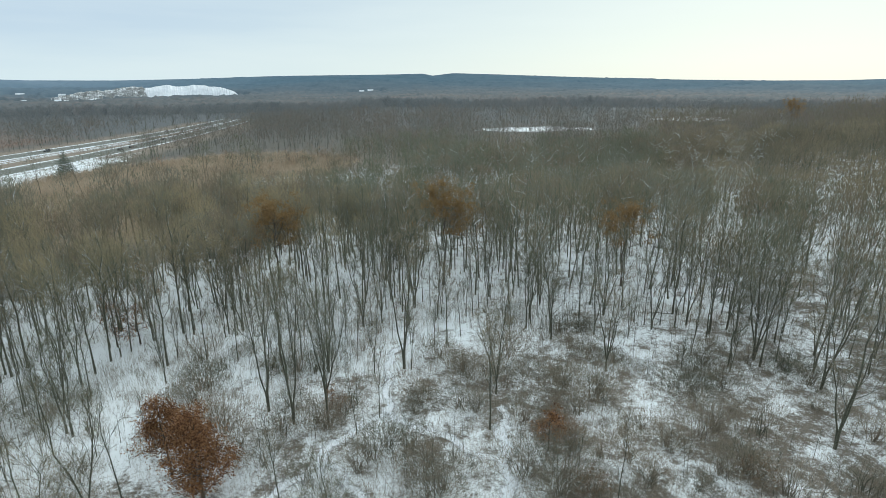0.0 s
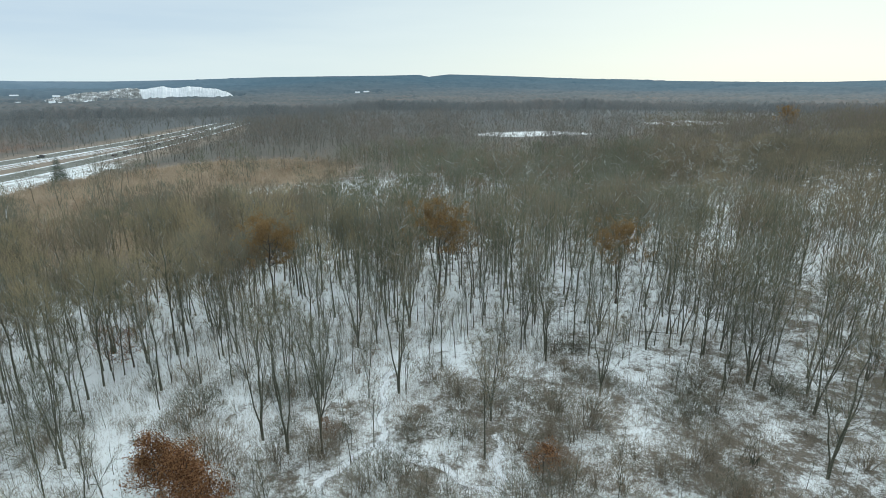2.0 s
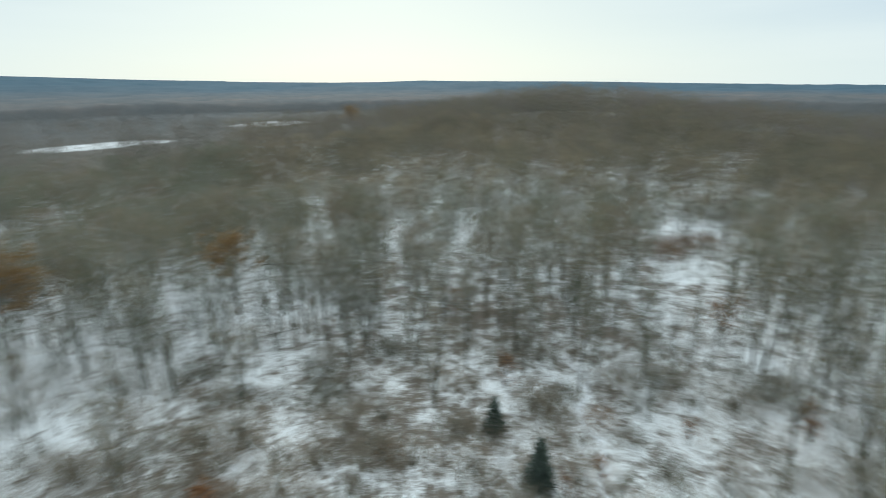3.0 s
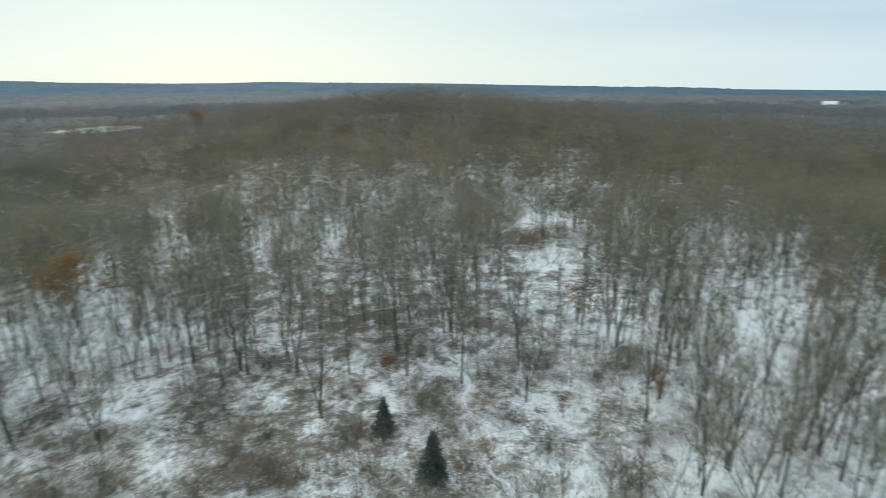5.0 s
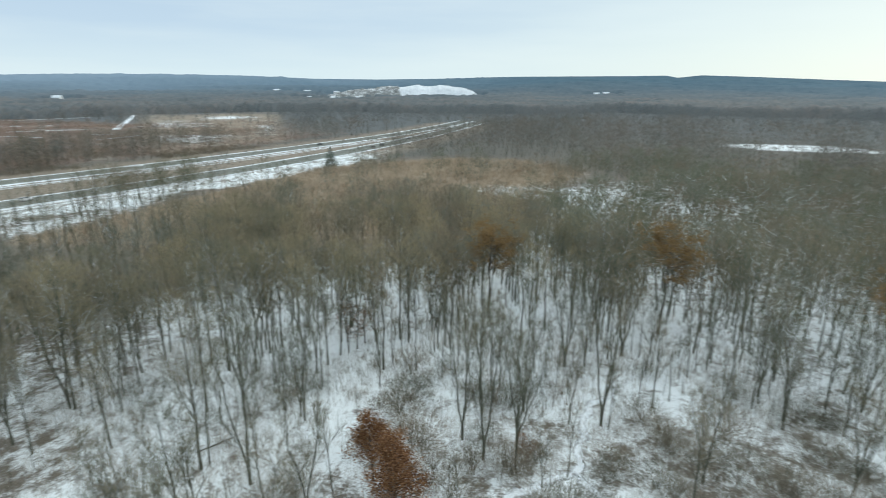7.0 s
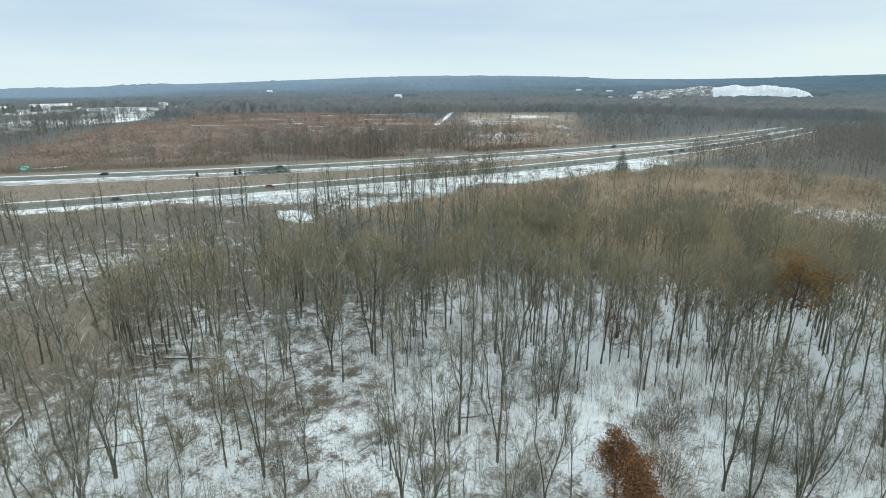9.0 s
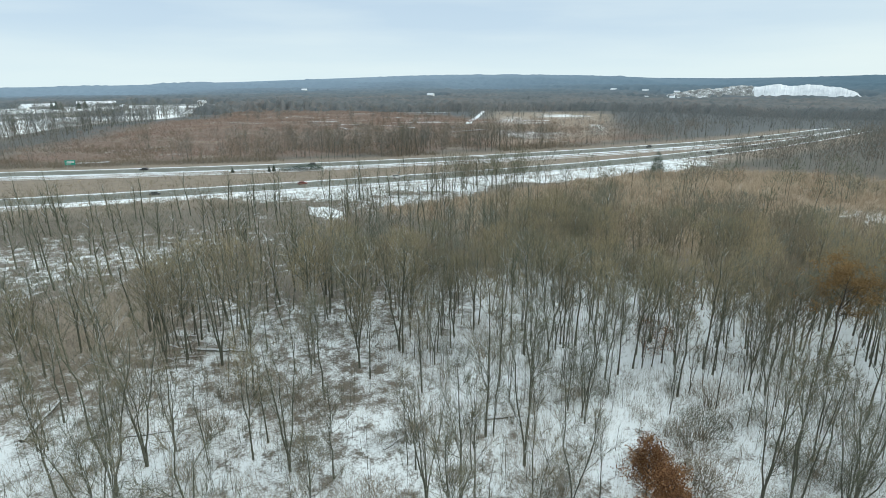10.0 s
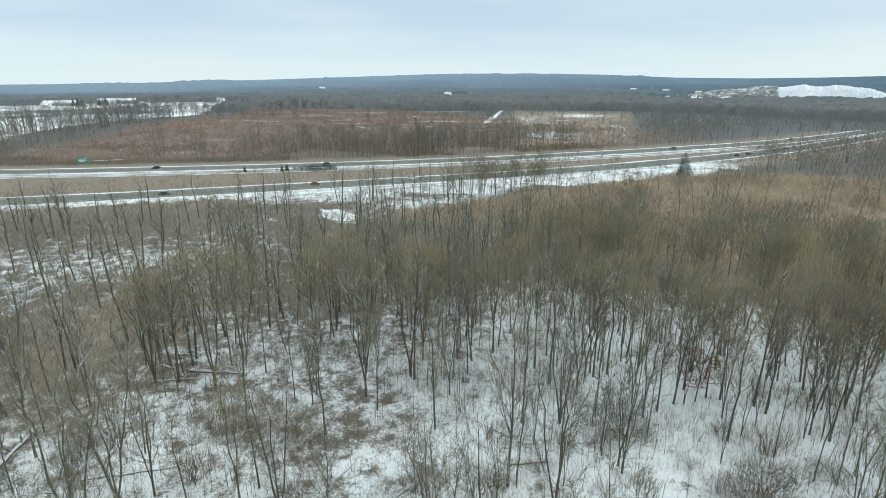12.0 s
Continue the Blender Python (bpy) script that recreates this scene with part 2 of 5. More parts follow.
def ridge_material():
    """Wooded ridge; kilometres of haze painted as blue and glow, paler towards the west."""
    m, nt, ln, b = material("hazed_forest", 0.95)
    t = nt.new("ShaderNodeTexCoord")
    sp = nt.new("ShaderNodeSeparateXYZ")
    ln.new(t.outputs["Object"], sp.inputs[0])
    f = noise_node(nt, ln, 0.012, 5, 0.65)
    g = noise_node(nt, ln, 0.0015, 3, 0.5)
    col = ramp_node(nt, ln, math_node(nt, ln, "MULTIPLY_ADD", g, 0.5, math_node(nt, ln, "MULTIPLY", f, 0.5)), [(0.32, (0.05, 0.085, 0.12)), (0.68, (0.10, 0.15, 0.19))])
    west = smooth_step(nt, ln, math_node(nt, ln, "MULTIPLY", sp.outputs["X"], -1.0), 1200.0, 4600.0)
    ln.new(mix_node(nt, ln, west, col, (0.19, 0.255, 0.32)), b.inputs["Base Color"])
    # Emission stands in for light scattered by the air in front.
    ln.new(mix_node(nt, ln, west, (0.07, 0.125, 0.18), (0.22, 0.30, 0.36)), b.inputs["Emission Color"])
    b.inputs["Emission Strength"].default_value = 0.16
    return m


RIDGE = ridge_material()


def canopy_material():
    """Leafless far woods, brown-grey with dark evergreen patches; haze painted as blue with distance."""
    m, nt, ln, b = material("far_canopy", 0.95)
    t = nt.new("ShaderNodeTexCoord")
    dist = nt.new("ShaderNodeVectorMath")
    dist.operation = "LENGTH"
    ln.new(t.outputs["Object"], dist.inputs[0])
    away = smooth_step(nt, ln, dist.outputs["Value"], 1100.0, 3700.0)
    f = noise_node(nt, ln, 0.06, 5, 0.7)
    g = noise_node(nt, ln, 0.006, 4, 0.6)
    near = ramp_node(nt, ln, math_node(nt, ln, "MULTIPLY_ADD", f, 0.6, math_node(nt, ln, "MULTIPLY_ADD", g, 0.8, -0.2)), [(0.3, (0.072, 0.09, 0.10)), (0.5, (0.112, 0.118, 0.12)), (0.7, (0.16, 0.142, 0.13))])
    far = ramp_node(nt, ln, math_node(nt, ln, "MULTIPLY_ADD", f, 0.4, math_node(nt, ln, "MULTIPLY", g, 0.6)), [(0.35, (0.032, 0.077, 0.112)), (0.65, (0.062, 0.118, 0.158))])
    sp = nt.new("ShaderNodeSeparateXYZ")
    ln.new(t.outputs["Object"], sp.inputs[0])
    # More haze in the colour: paler blue towards the west.
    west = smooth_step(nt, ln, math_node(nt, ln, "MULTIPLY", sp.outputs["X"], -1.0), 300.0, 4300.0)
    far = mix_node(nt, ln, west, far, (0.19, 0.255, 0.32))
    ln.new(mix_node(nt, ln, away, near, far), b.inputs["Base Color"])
    return m


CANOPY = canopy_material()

# ---------------------------------------------------------------- lie of the land
# far houses: x, y, length, depth, wall and roof height, look, turn
HOUSES = [
    (-1454, -50, 60, 22, 6, 5, "l", 1.5), (-1600, 60, 80, 24, 6, 5, "l", 1.5), (-1420, 45, 16, 10, 6, 4, "w", 0.8), (-1350, -70, 15, 10, 6, 4, "w", 1.2),
    (-1250, 90, 14, 10, 6, 4, "g", 0.4), (-1500, 280, 18, 11, 7, 4, "w", 0.9), (-1700, 1080, 24, 14, 9, 6, "w", 0.5), (-2700, 980, 26, 14, 6, 5, "w", 1.2),
    (-351, 2445, 20, 12, 5, 5, "w", 0.2), (-318, 2490, 24, 12, 5, 5, "g", 0.1), (1255, -7, 22, 14, 8, 6, "w", 1.4), (848, -101, 27, 13, 6, 5, "l", 1.3), (889, -144, 20, 12, 6, 5, "w", 1.5),
    (2500, 1210, 120, 30, 12, 8, "l", 2.1), (-1650, 2210, 28, 14, 7, 5, "w", 0.6), (-1480, 2200, 24, 12, 7, 5, "w", 0.5), (-1780, 2150, 26, 14, 7, 5, "l", 0.5),
    (-1168, 1573, 13, 9, 5, 4, "g", 0.6), (-1115, 1635, 16, 10, 5, 4, "w", 0.7), (-1062, 1706, 13, 9, 5, 4, "g", 0.9),
]


def skyline(a):
    d = np.degrees(a)
    return np.interp(d, [-130, -93, -85, -76, -66, -60, -54, -43, -36, -30, -24, -16, -5, -2, -1, 1, 6.5, 12, 22, 30, 35, 39, 45, 56, 71, 78, 94, 130],
                     [-15, -7, 1, 21, 53, 70, 78, 71, 50, 45, 52, 70, 80, 84, 68, 86, 71, 54, 29, 18, 18, 27, 15, 9, -14, -34, -34, -30])


def bell(x, y, cx, cy, sx, sy):
    return np.exp(-(((x - cx) / sx) ** 2 + ((y - cy) / sy) ** 2))


def wave(x, y, s, seed):
    a, b, c = seed * 1.7, seed * 2.3, seed * 3.1
    return (np.sin(x / s + a + 1.3 * np.sin(y / (1.7 * s) + b)) + np.sin(y / (0.8 * s) + c + 1.1 * np.sin(x / (1.3 * s) + a))) * 0.5


def step(v, a, b):
    t = np.clip((v - a) / (b - a), 0, 1)
    return t * t * (3 - 2 * t)


ROAD_Z = -4.0
ROAD_Y = np.arange(-420, 661, 6.0)


def road_line(ys, xs):
    x = np.interp(ROAD_Y, ys, xs)
    for _ in range(3):
        x = np.convolve(np.pad(x, 8, mode="reflect", reflect_type="odd"), np.ones(17) / 17, "valid")
    return x


NEAR_X = road_line([-420, -23, 60, 141, 244, 419, 560, 660], [-420, -287, -266, -247, -224, -213, -222, -232])
FAR_X = road_line([-420, -28, 78, 171, 295, 474, 630, 660], [-560, -376, -332, -299, -271, -244, -249, -252])


def near_x(y):
    return np.interp(y, ROAD_Y, NEAR_X)


def far_x(y):
    return np.interp(y, ROAD_Y, FAR_X)


def land(x, y):
    x, y = np.asarray(x, float), np.asarray(y, float)
    r = np.hypot(x, y)
    east = step(x, -195, -100)
    z = 1.2 * bell(x, y, -12, 68, 45, 40) + 25.0 * bell(x, y, 285, 205, 135, 125) + 5.0 * bell(x, y, 150, -40, 120, 90)
    z = z + (0.45 * wave(x, y, 13, 1) + 1.2 * wave(x, y, 60, 2) * np.clip((r - 70) / 150, 0, 1)) * east
    z = z + ROAD_Z * (1 - east)
    west = 1 - step(x, -520, -400)
    z = z + west * (2.0 * wave(x, y, 120, 4) + 1.5)
    z = np.maximum(z - 62 * np.clip((r - 650) / 4250, 0, 1), -34)
    rise = np.clip((r - 1700) / 2900, 0, 1) ** 1.25
    roll = 12 * wave(x, y, 170, 3) + 16 * wave(x, y, 430, 6)
    return z * (1 - rise) + rise * (skyline(np.arctan2(x, y)) - 16) + roll * step(r, 2420, 3000) * (1 - 0.85 * step(r, 4100, 4700))


def tan_meadow(x, y):
    edge = 96 + 0.62 * np.maximum(x + 140, 0) + 10 * wave(x, y, 18, 3)
    return step(x, -196, -184) * (1 - step(x + 6 * wave(x, y, 12, 6) - 14 * bell(x, y, -50, 160, 40, 30), -58, -36)) * step(y, edge - 8, edge + 12) * (1 - step(y, 275, 325))


def red_meadow(x, y):
    left = -0.55 * (x + 540) - 40 + 14 * wave(x, y, 30, 2) + 26 * wave(x, y, 75, 4)
    west = (1 - step(x - far_x(y), -60, -30)) * (1 - step(np.hypot(x, y), 950, 1200))
    return west * step(y, left, left + 60) * (1 - step(y + 0.1 * x, 330, 420) * (1 - step(x, -560, -480)))* (1 - step(y + 0.55 * x, 170, 330))


def cutover(x, y):
    """Thinly wooded ground with pale grass and snow beyond the highway."""
    a, r = np.degrees(np.arctan2(x, y)), np.hypot(x, y) + 40 * wave(x, y, 25, 2)
    return step(a, -53, -50) * (1 - step(a, -40.5, -38.5)) * step(r, 440, 475) * (1 - step(r, 840, 960))


def left_fields(x, y):
    left = -0.55 * (x + 540) - 40 + 26 * wave(x, y, 75, 4)
    return (1 - step(y, left - 40, left)) * (1 - step(x, -560, -480)) * (1 - step(np.hypot(x, y), 1500, 1700))


def snow_fields(x, y):
    f = 0.75 * bell(x, y, 76, 462, 64, 34) + 0.6 * bell(x, y, 250, 565, 75, 52) + 0.8 * bell(x, y, -44, 228, 38, 15) + 0.85 * bell(x, y, 119, 51, 10, 5)
    f = f + 0.5 * bell(x, y, 143, 67, 6, 4) + 0.8 * bell(x, y, 99, 6, 9, 5) + 0.8 * bell(x, y, 103, -22, 10, 6) + bell(x, y, -198, 79, 9, 5)
    return np.clip(1.6 * f, 0, 1)


def gaps(x, y):
    """Open glades where few trees stand."""
    f = 0.55 * bell(x, y, 72, 455, 66, 46) + 0.5 * bell(x, y, 250, 540, 80, 62) + bell(x, y, -43, 216, 42, 24) + 0.5 * bell(x, y, 80, 36, 7, 6) + 0.7 * bell(x, y, 89, 40, 8, 7) + bell(x, y, 100, 44, 10, 8) + bell(x, y, 112, 49, 11, 8) + 0.7 * bell(x, y, 124, 55, 9, 7) + 0.8 * bell(x, y, 99, 5, 11, 7) + 0.9 * bell(x, y, 100, -22, 12, 8) + 0.5 * bell(x, y, 90, -18, 8, 7)
    return np.clip(1.5 * f, 0, 1)


def road_zone(x, y):
    return step(x, far_x(y) - 34, far_x(y) - 22) * (1 - step(x, near_x(y) + 24, near_x(y) + 46)) * (1 - step(y, 600, 650))


def verge_snow(x, y):
    """Open snow between the road and the meadow."""
    return step(x, near_x(y) + 2, near_x(y) + 7) * (1 - step(x, near_x(y) + 34 + 5 * wave(x, y, 9, 2), near_x(y) + 44 + 5 * wave(x, y, 9, 2)))


def mesh_object(name, verts, tris, mat, parent=None, smooth=False):
    verts, tris = np.asarray(verts, np.float32), np.asarray(tris, np.int32)
    me = bpy.data.meshes.new(name)
    me.vertices.add(len(verts))
    me.vertices.foreach_set("co", verts.ravel())
    n = len(tris)
    me.loops.add(n * 3)
    me.loops.foreach_set("vertex_index", tris.ravel())
    me.polygons.add(n)
    me.polygons.foreach_set("loop_start", np.arange(0, n * 3, 3, dtype=np.int32))
    me.polygons.foreach_set("use_smooth", np.full(n, smooth, dtype=bool))
    me.materials.append(mat)
    me.update(calc_edges=True)
    ob = new(name, me)
    if parent is not None:
        ob.parent = parent
    return ob


def build_ground():
    rings, spokes = 205, 380
    rad = np.concatenate([[0.5], 8 * (4950 / 8) ** (np.arange(rings) / (rings - 1))])
    ang = np.arange(spokes) / spokes * 2 * np.pi
    rr, aa = np.meshgrid(rad, ang, indexing="ij")
    x, y = rr * np.cos(aa), rr * np.sin(aa)
    v = np.stack([x, y, land(x, y)], -1).reshape(-1, 3)
    i = np.arange(len(rad) - 1)[:, None] * spokes
    j = np.arange(spokes)[None, :]
    k = (j + 1) % spokes
    a, b, c, d = i + j, i + spokes + j, i + spokes + k, i + k
    t = np.concatenate([np.stack([a, b, c], -1).reshape(-1, 3), np.stack([a, c, d], -1).reshape(-1, 3)])
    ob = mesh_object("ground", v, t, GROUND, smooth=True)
    xs, ys = v[:, 0], v[:, 1]
    rs = np.hypot(xs, ys)
    tanm, redm, zone = tan_meadow(xs, ys), red_meadow(xs, ys), road_zone(xs, ys)
    snow = 0.60 + 0.12 * wave(xs, ys, 30, 5) - 0.10 * bell(xs, ys, 0, 52, 34, 28) - 0.26 * bell(xs, ys, -122, 0, 26, 16) - 0.12 * bell(xs, ys, -100, -8, 14, 10) - 0.42 * tanm - 0.33 * redm - 0.35 * zone
    snow = snow - 0.32 * step(rs, 170, 330) - 0.22 * (1 - step(xs, -130, -95)) * (1 - step(ys, 80, 120)) + 0.03 * (1 - step(xs, -40, -25)) * (1 - step(rs, 85, 100))
    edge = 96 + 0.62 * np.maximum(xs + 140, 0)
    snow = snow - 0.34 * step(ys, edge - 48, edge - 16) * (1 - step(ys, edge, edge + 30)) * (1 - step(xs, -55, -35)) * step(xs, -180, -150)
    snow = np.maximum(snow, snow_fields(xs, ys))
    snow = np.maximum(snow, (0.76 + 0.14 * wave(xs, ys, 7, 3)) * verge_snow(xs, ys) * step(ys, 35, 85) * (1 - step(ys, 300, 370)))
    snow = np.maximum(snow, 0.58 * verge_snow(xs, ys) * (1 - step(xs, near_x(ys) + 16, near_x(ys) + 26)) * step(ys, -140, -80) * (1 - step(ys, 60, 90)))
    snow = np.maximum(snow, (0.62 + 0.22 * wave(xs, ys, 38, 3) - 0.25 * step(wave(xs, ys, 90, 5), 0.2, 0.6)) * left_fields(xs, ys))
    snow = np.maximum(snow, np.clip(0.7 * bell(xs, ys, -1330, 1850, 200, 160) + 0.35 * wave(xs, ys, 45, 6), 0, 0.85))
    # Masks of the floor tones that carry painted crown shade and haze.
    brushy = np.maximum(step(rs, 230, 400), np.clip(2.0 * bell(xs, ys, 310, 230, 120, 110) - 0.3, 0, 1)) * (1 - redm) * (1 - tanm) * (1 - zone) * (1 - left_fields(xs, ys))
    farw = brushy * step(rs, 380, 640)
    snow = np.where(snow < 0.75, snow - 0.2 * brushy - 0.14 * farw, snow)
    cut = cutover(xs, ys)
    snow = np.maximum(snow, cut * (0.36 + 0.22 * wave(xs, ys, 24, 3)))
    brushy, farw = brushy * (1 - cut), farw * (1 - cut)
    tanm = np.maximum(tanm, 0.6 * cut)
    for key, val in (("brushshade", brushy), ("hazegrey", farw), ("hazywoods", step(rs, 1000, 2000)), ("snow", snow), ("redscrub", redm), ("tangrass", np.maximum(np.maximum(tanm, 0.4 * zone), 0.7 * bell(xs, ys, -118, 0, 26, 16)))):
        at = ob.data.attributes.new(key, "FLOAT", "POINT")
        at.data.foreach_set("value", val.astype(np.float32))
    return tagged(ob, "snow-dusted woodland floor with brown leaf litter and dry grass", "ground", kind="structure")


ground = build_ground()


def strip(name, px, py, half, mat, lift, parent=None, z=None, crown=0.0, ragged=0.0, seed=1, levels=(-1, -0.45, 0.45, 1)):
    """A band of ground along a line; crown gives it a rounded ridge."""
    px, py = np.asarray(px, float), np.asarray(py, float)
    rng = np.random.default_rng(seed)
    dx, dy = np.gradient(px), np.gradient(py)
    n = np.hypot(dx, dy)
    nx, ny = dy / n, -dx / n
    rows = []
    for k in levels:
        w = half * k * (1 + ragged * 1.8 * np.convolve(rng.uniform(-1, 1, len(px) + 4), np.ones(5) / 5, "valid"))
        x, y = px + nx * w, py + ny * w
        h = (land(x, y) if z is None else z) + lift + crown * (1 - k * k) * (1 + rng.uniform(-ragged, ragged, len(px)))
        if crown:
            h = h - 0.1 * (abs(k) == 1)
        rows.append(np.stack([x, y, np.broadcast_to(h, x.shape)], -1))
    v = np.concatenate(rows)
    m = len(px)
    i = np.arange(m - 1)
    t = [np.stack(q, -1) for s in range(len(levels) - 1) for q in ((i + s * m, i + (s + 1) * m, i + 1 + (s + 1) * m), (i + s * m, i + 1 + (s + 1) * m, i + 1 + s * m))]
    ob = mesh_object(name, v, np.concatenate(t)[:, ::-1], mat, parent, smooth=True)
    at = ob.data.attributes.new("edge", "FLOAT", "POINT")
    at.data.foreach_set("value", np.repeat(np.abs(np.array(levels, np.float32)), m))
    return ob


def build_road(name, xs, label):
    top = tagged(strip(name, xs, ROAD_Y, 8.4, ASPHALT, 0.08, z=ROAD_Z), label, "road", kind="structure")
    for off, half in ((-5.6, 0.1), (5.6, 0.1)):
        strip("edge_line", xs + off, ROAD_Y, half, PAINT, 0.10, top, z=ROAD_Z)
    for y in np.arange(20, 520, 12.0):
        yy = np.array([y, y + 1.5, y + 3.0])
        for off in (-1.9, 1.9):
            strip("lane_dash", np.interp(yy, ROAD_Y, xs) + off, yy, 0.09, PAINT, 0.10, top, z=ROAD_Z)
    for off, half, seed in ((-9.4, 1.7, 3), (9.3, 1.3, 5)):
        strip("snow_windrow", xs + off, ROAD_Y, half, SNOW, 0.06, top, z=ROAD_Z, crown=0.14, ragged=0.5, seed=seed)
    return top


for k, (off, half) in enumerate(((12, 0.7), (14.5, 0.35), (17, 0.8), (20, 0.4), (23, 0.5))):
    yy = np.arange(-60, 420, 4.0)
    xx = np.minimum(far_x(yy) + off + 0.8 * np.sin(yy / (17 + 4 * k)), near_x(yy) - 11)
    strip("snow_streak", xx, yy, half, SNOW, 0.05, ground, ragged=0.7, seed=80 + k)
build_road("road_near", NEAR_X, "grey salted two-lane carriageway edged with ploughed snow")
build_road("road_far", FAR_X, "grey salted two-lane carriageway edged with ploughed snow")


def winding(pts, n=48):
    p = np.array(pts, float)
    s = np.concatenate([[0], np.cumsum(np.hypot(*np.diff(p, axis=0).T))])
    q = np.linspace(0, s[-1], n)
    x, y = np.interp(q, s, p[:, 0]), np.interp(q, s, p[:, 1])
    for _ in range(2):
        x[1:-1], y[1:-1] = (x[:-2] + 2 * x[1:-1] + x[2:]) / 4, (y[:-2] + 2 * y[1:-1] + y[2:]) / 4
    return x + 0.35 * np.sin(q * 1.1), y + 0.25 * np.sin(q * 0.83 + 1)


TRAILS = [
    [(6.5, 26), (6.0, 43), (6.3, 48), (6.8, 53.5), (6.9, 58)],
    [(6.3, 47.5), (3.2, 49.5), (-1, 53), (-4, 54.4), (-7, 57), (-7.4, 63), (-8.1, 71), (-5, 78)],
    [(-22, 38), (-16.2, 44.6), (-13.3, 47), (-12.6, 51), (-10.9, 53.5), (-7, 57)],
    [(-13.0, 48.0), (-11, 47), (-8.5, 43.5), (-5, 36)],
    [(36, 14), (43, 20.5), (47, 27), (52, 29.5), (55.5, 36), (62, 39), (67, 46)],
]
for k, t in enumerate(TRAILS):
    x, y = winding(t, 110)
    tagged(strip("trail", x, y, (0.85, 0.62, 0.66, 0.55, 0.45)[k], TRODDEN, 0.05, ragged=0.6, seed=20 + k, levels=(-1, -0.65, -0.3, 0, 0.3, 0.65, 1)), "narrow trodden snow trail winding through brush", "trail", kind="structure")

for k, (pts, half) in enumerate((([(-498, 366), (-560, 420), (-715, 555), (-900, 720), (-1158, 947)], 3.0), ([(-560, 306), (-524, 356)], 3.0), ([(-790, 268), (-716, 308)], 4.0), ([(-407, 0), (-403, 18)], 2.0), ([(-850, 330), (-820, 420), (-760, 520)], 2.5), ([(-640, 200), (-610, 260)], 2.0), ([(-296, 220), (-292, 230)], 1.6))):
    x, y = winding(pts)
    strip("snow_patch", x, y, half, SNOW, 0.08, ground, ragged=0.6, seed=100 + k)
# vehicle tracks and a ditch mound on the snowy verge
for k, (cx, cy, rx, ry, a0, a1) in enumerate([(-226, 118, 7, 16, 0.3, 3.4), (-223, 122, 9, 22, 0.6, 3.9), (-225, 96, 6, 20, -0.4, 2.4)]):
    a = np.linspace(a0, a1, 40)
    for o in (0, 1.7):
        strip("wheel_track", cx + (rx + o) * np.cos(a), cy + (ry + o) * np.sin(a), 0.35, RUT, 0.06, ground, ragged=0.3, seed=40 + k)
for k, off in enumerate((12, 14, 20, 22, 27)):
    yy = np.arange(60, 360, 5.0)
    strip("wheel_track", near_x(yy) + off + 1.2 * np.sin(yy / (19 + 3 * k)), yy, 0.4, RUT, 0.06, ground, ragged=0.5, seed=60 + k)

# ---------------------------------------------------------------- tree builder
class Soup:
    """Collects triangles of tubes, twigs and leaves."""

    def __init__(self):
        self.v, self.t, self.n = [], [], 0

    def add(self, v, t):
        self.v.append(np.asarray(v, float))
        self.t.append(np.asarray(t, int) + self.n)
        self.n += len(v)

    def tube(self, pts, radii, sides):
        pts = np.asarray(pts, float)
        n = len(pts)
        d = np.gradient(pts, axis=0)
        d /= np.linalg.norm(d, axis=1)[:, None] + 1e-9
        ref = np.array([1.0, 0.3, 0.1]) if abs(d[0][0]) < 0.8 else np.array([0.1, 1.0, 0.2])
        u = np.cross(d, ref)
        u /= np.linalg.norm(u, axis=1)[:, None] + 1e-9
        w = np.cross(d, u)
        a = np.arange(sides) / sides * 2 * np.pi
        ring = u[:, None, :] * np.cos(a)[None, :, None] + w[:, None, :] * np.sin(a)[None, :, None]
        v = (pts[:, None, :] + ring * np.asarray(radii)[:, None, None]).reshape(-1, 3)
        i = np.arange(n - 1)[:, None] * sides
        j = np.arange(sides)[None, :]
        k = (j + 1) % sides
        q = [(i + j).ravel(), (i + k).ravel(), (i + sides + k).ravel(), (i + sides + j).ravel()]
        self.add(v, np.concatenate([np.stack([q[0], q[1], q[2]], -1), np.stack([q[0], q[2], q[3]], -1)]))

    def spikes(self, base, tip, width, rng):
        """One slim triangle for each twig."""
        base, tip = np.asarray(base, float), np.asarray(tip, float)
        d = tip - base
        u = np.cross(d, rng.normal(size=d.shape))
        u *= (np.asarray(width) * 0.5 / (np.linalg.norm(u, axis=1) + 1e-9))[:, None]
        n = len(base)
        v = np.concatenate([base - u, base + u, tip])
        i = np.arange(n)
        self.add(v, np.stack([i, i + n, i + 2 * n], -1))

    def leaves(self, at, size, rng):
        """Small curled leaves, two triangles each."""
        n = len(at)
        a, b = rng.normal(size=(n, 3)), rng.normal(size=(n, 3))
        a /= np.linalg.norm(a, axis=1)[:, None]
        b = np.cross(a, b)
        b /= np.linalg.norm(b, axis=1)[:, None]
        c = np.cross(a, b)
        s = (size * rng.uniform(0.6, 1.3, n))[:, None]
        v = np.concatenate([at - a * s, at + b * s * 0.55 + c * s * 0.2, at + a * s, at - b * s * 0.55 + c * s * 0.2])
        i = np.arange(n)
        self.add(v, np.concatenate([np.stack([i, i + n, i + 2 * n], -1), np.stack([i, i + 2 * n, i + 3 * n], -1)]))

    def data(self):
        return np.concatenate(self.v), np.concatenate(self.t)


def unit(az, el):
    return np.array([np.cos(az) * np.cos(el), np.sin(az) * np.cos(el), np.sin(el)])


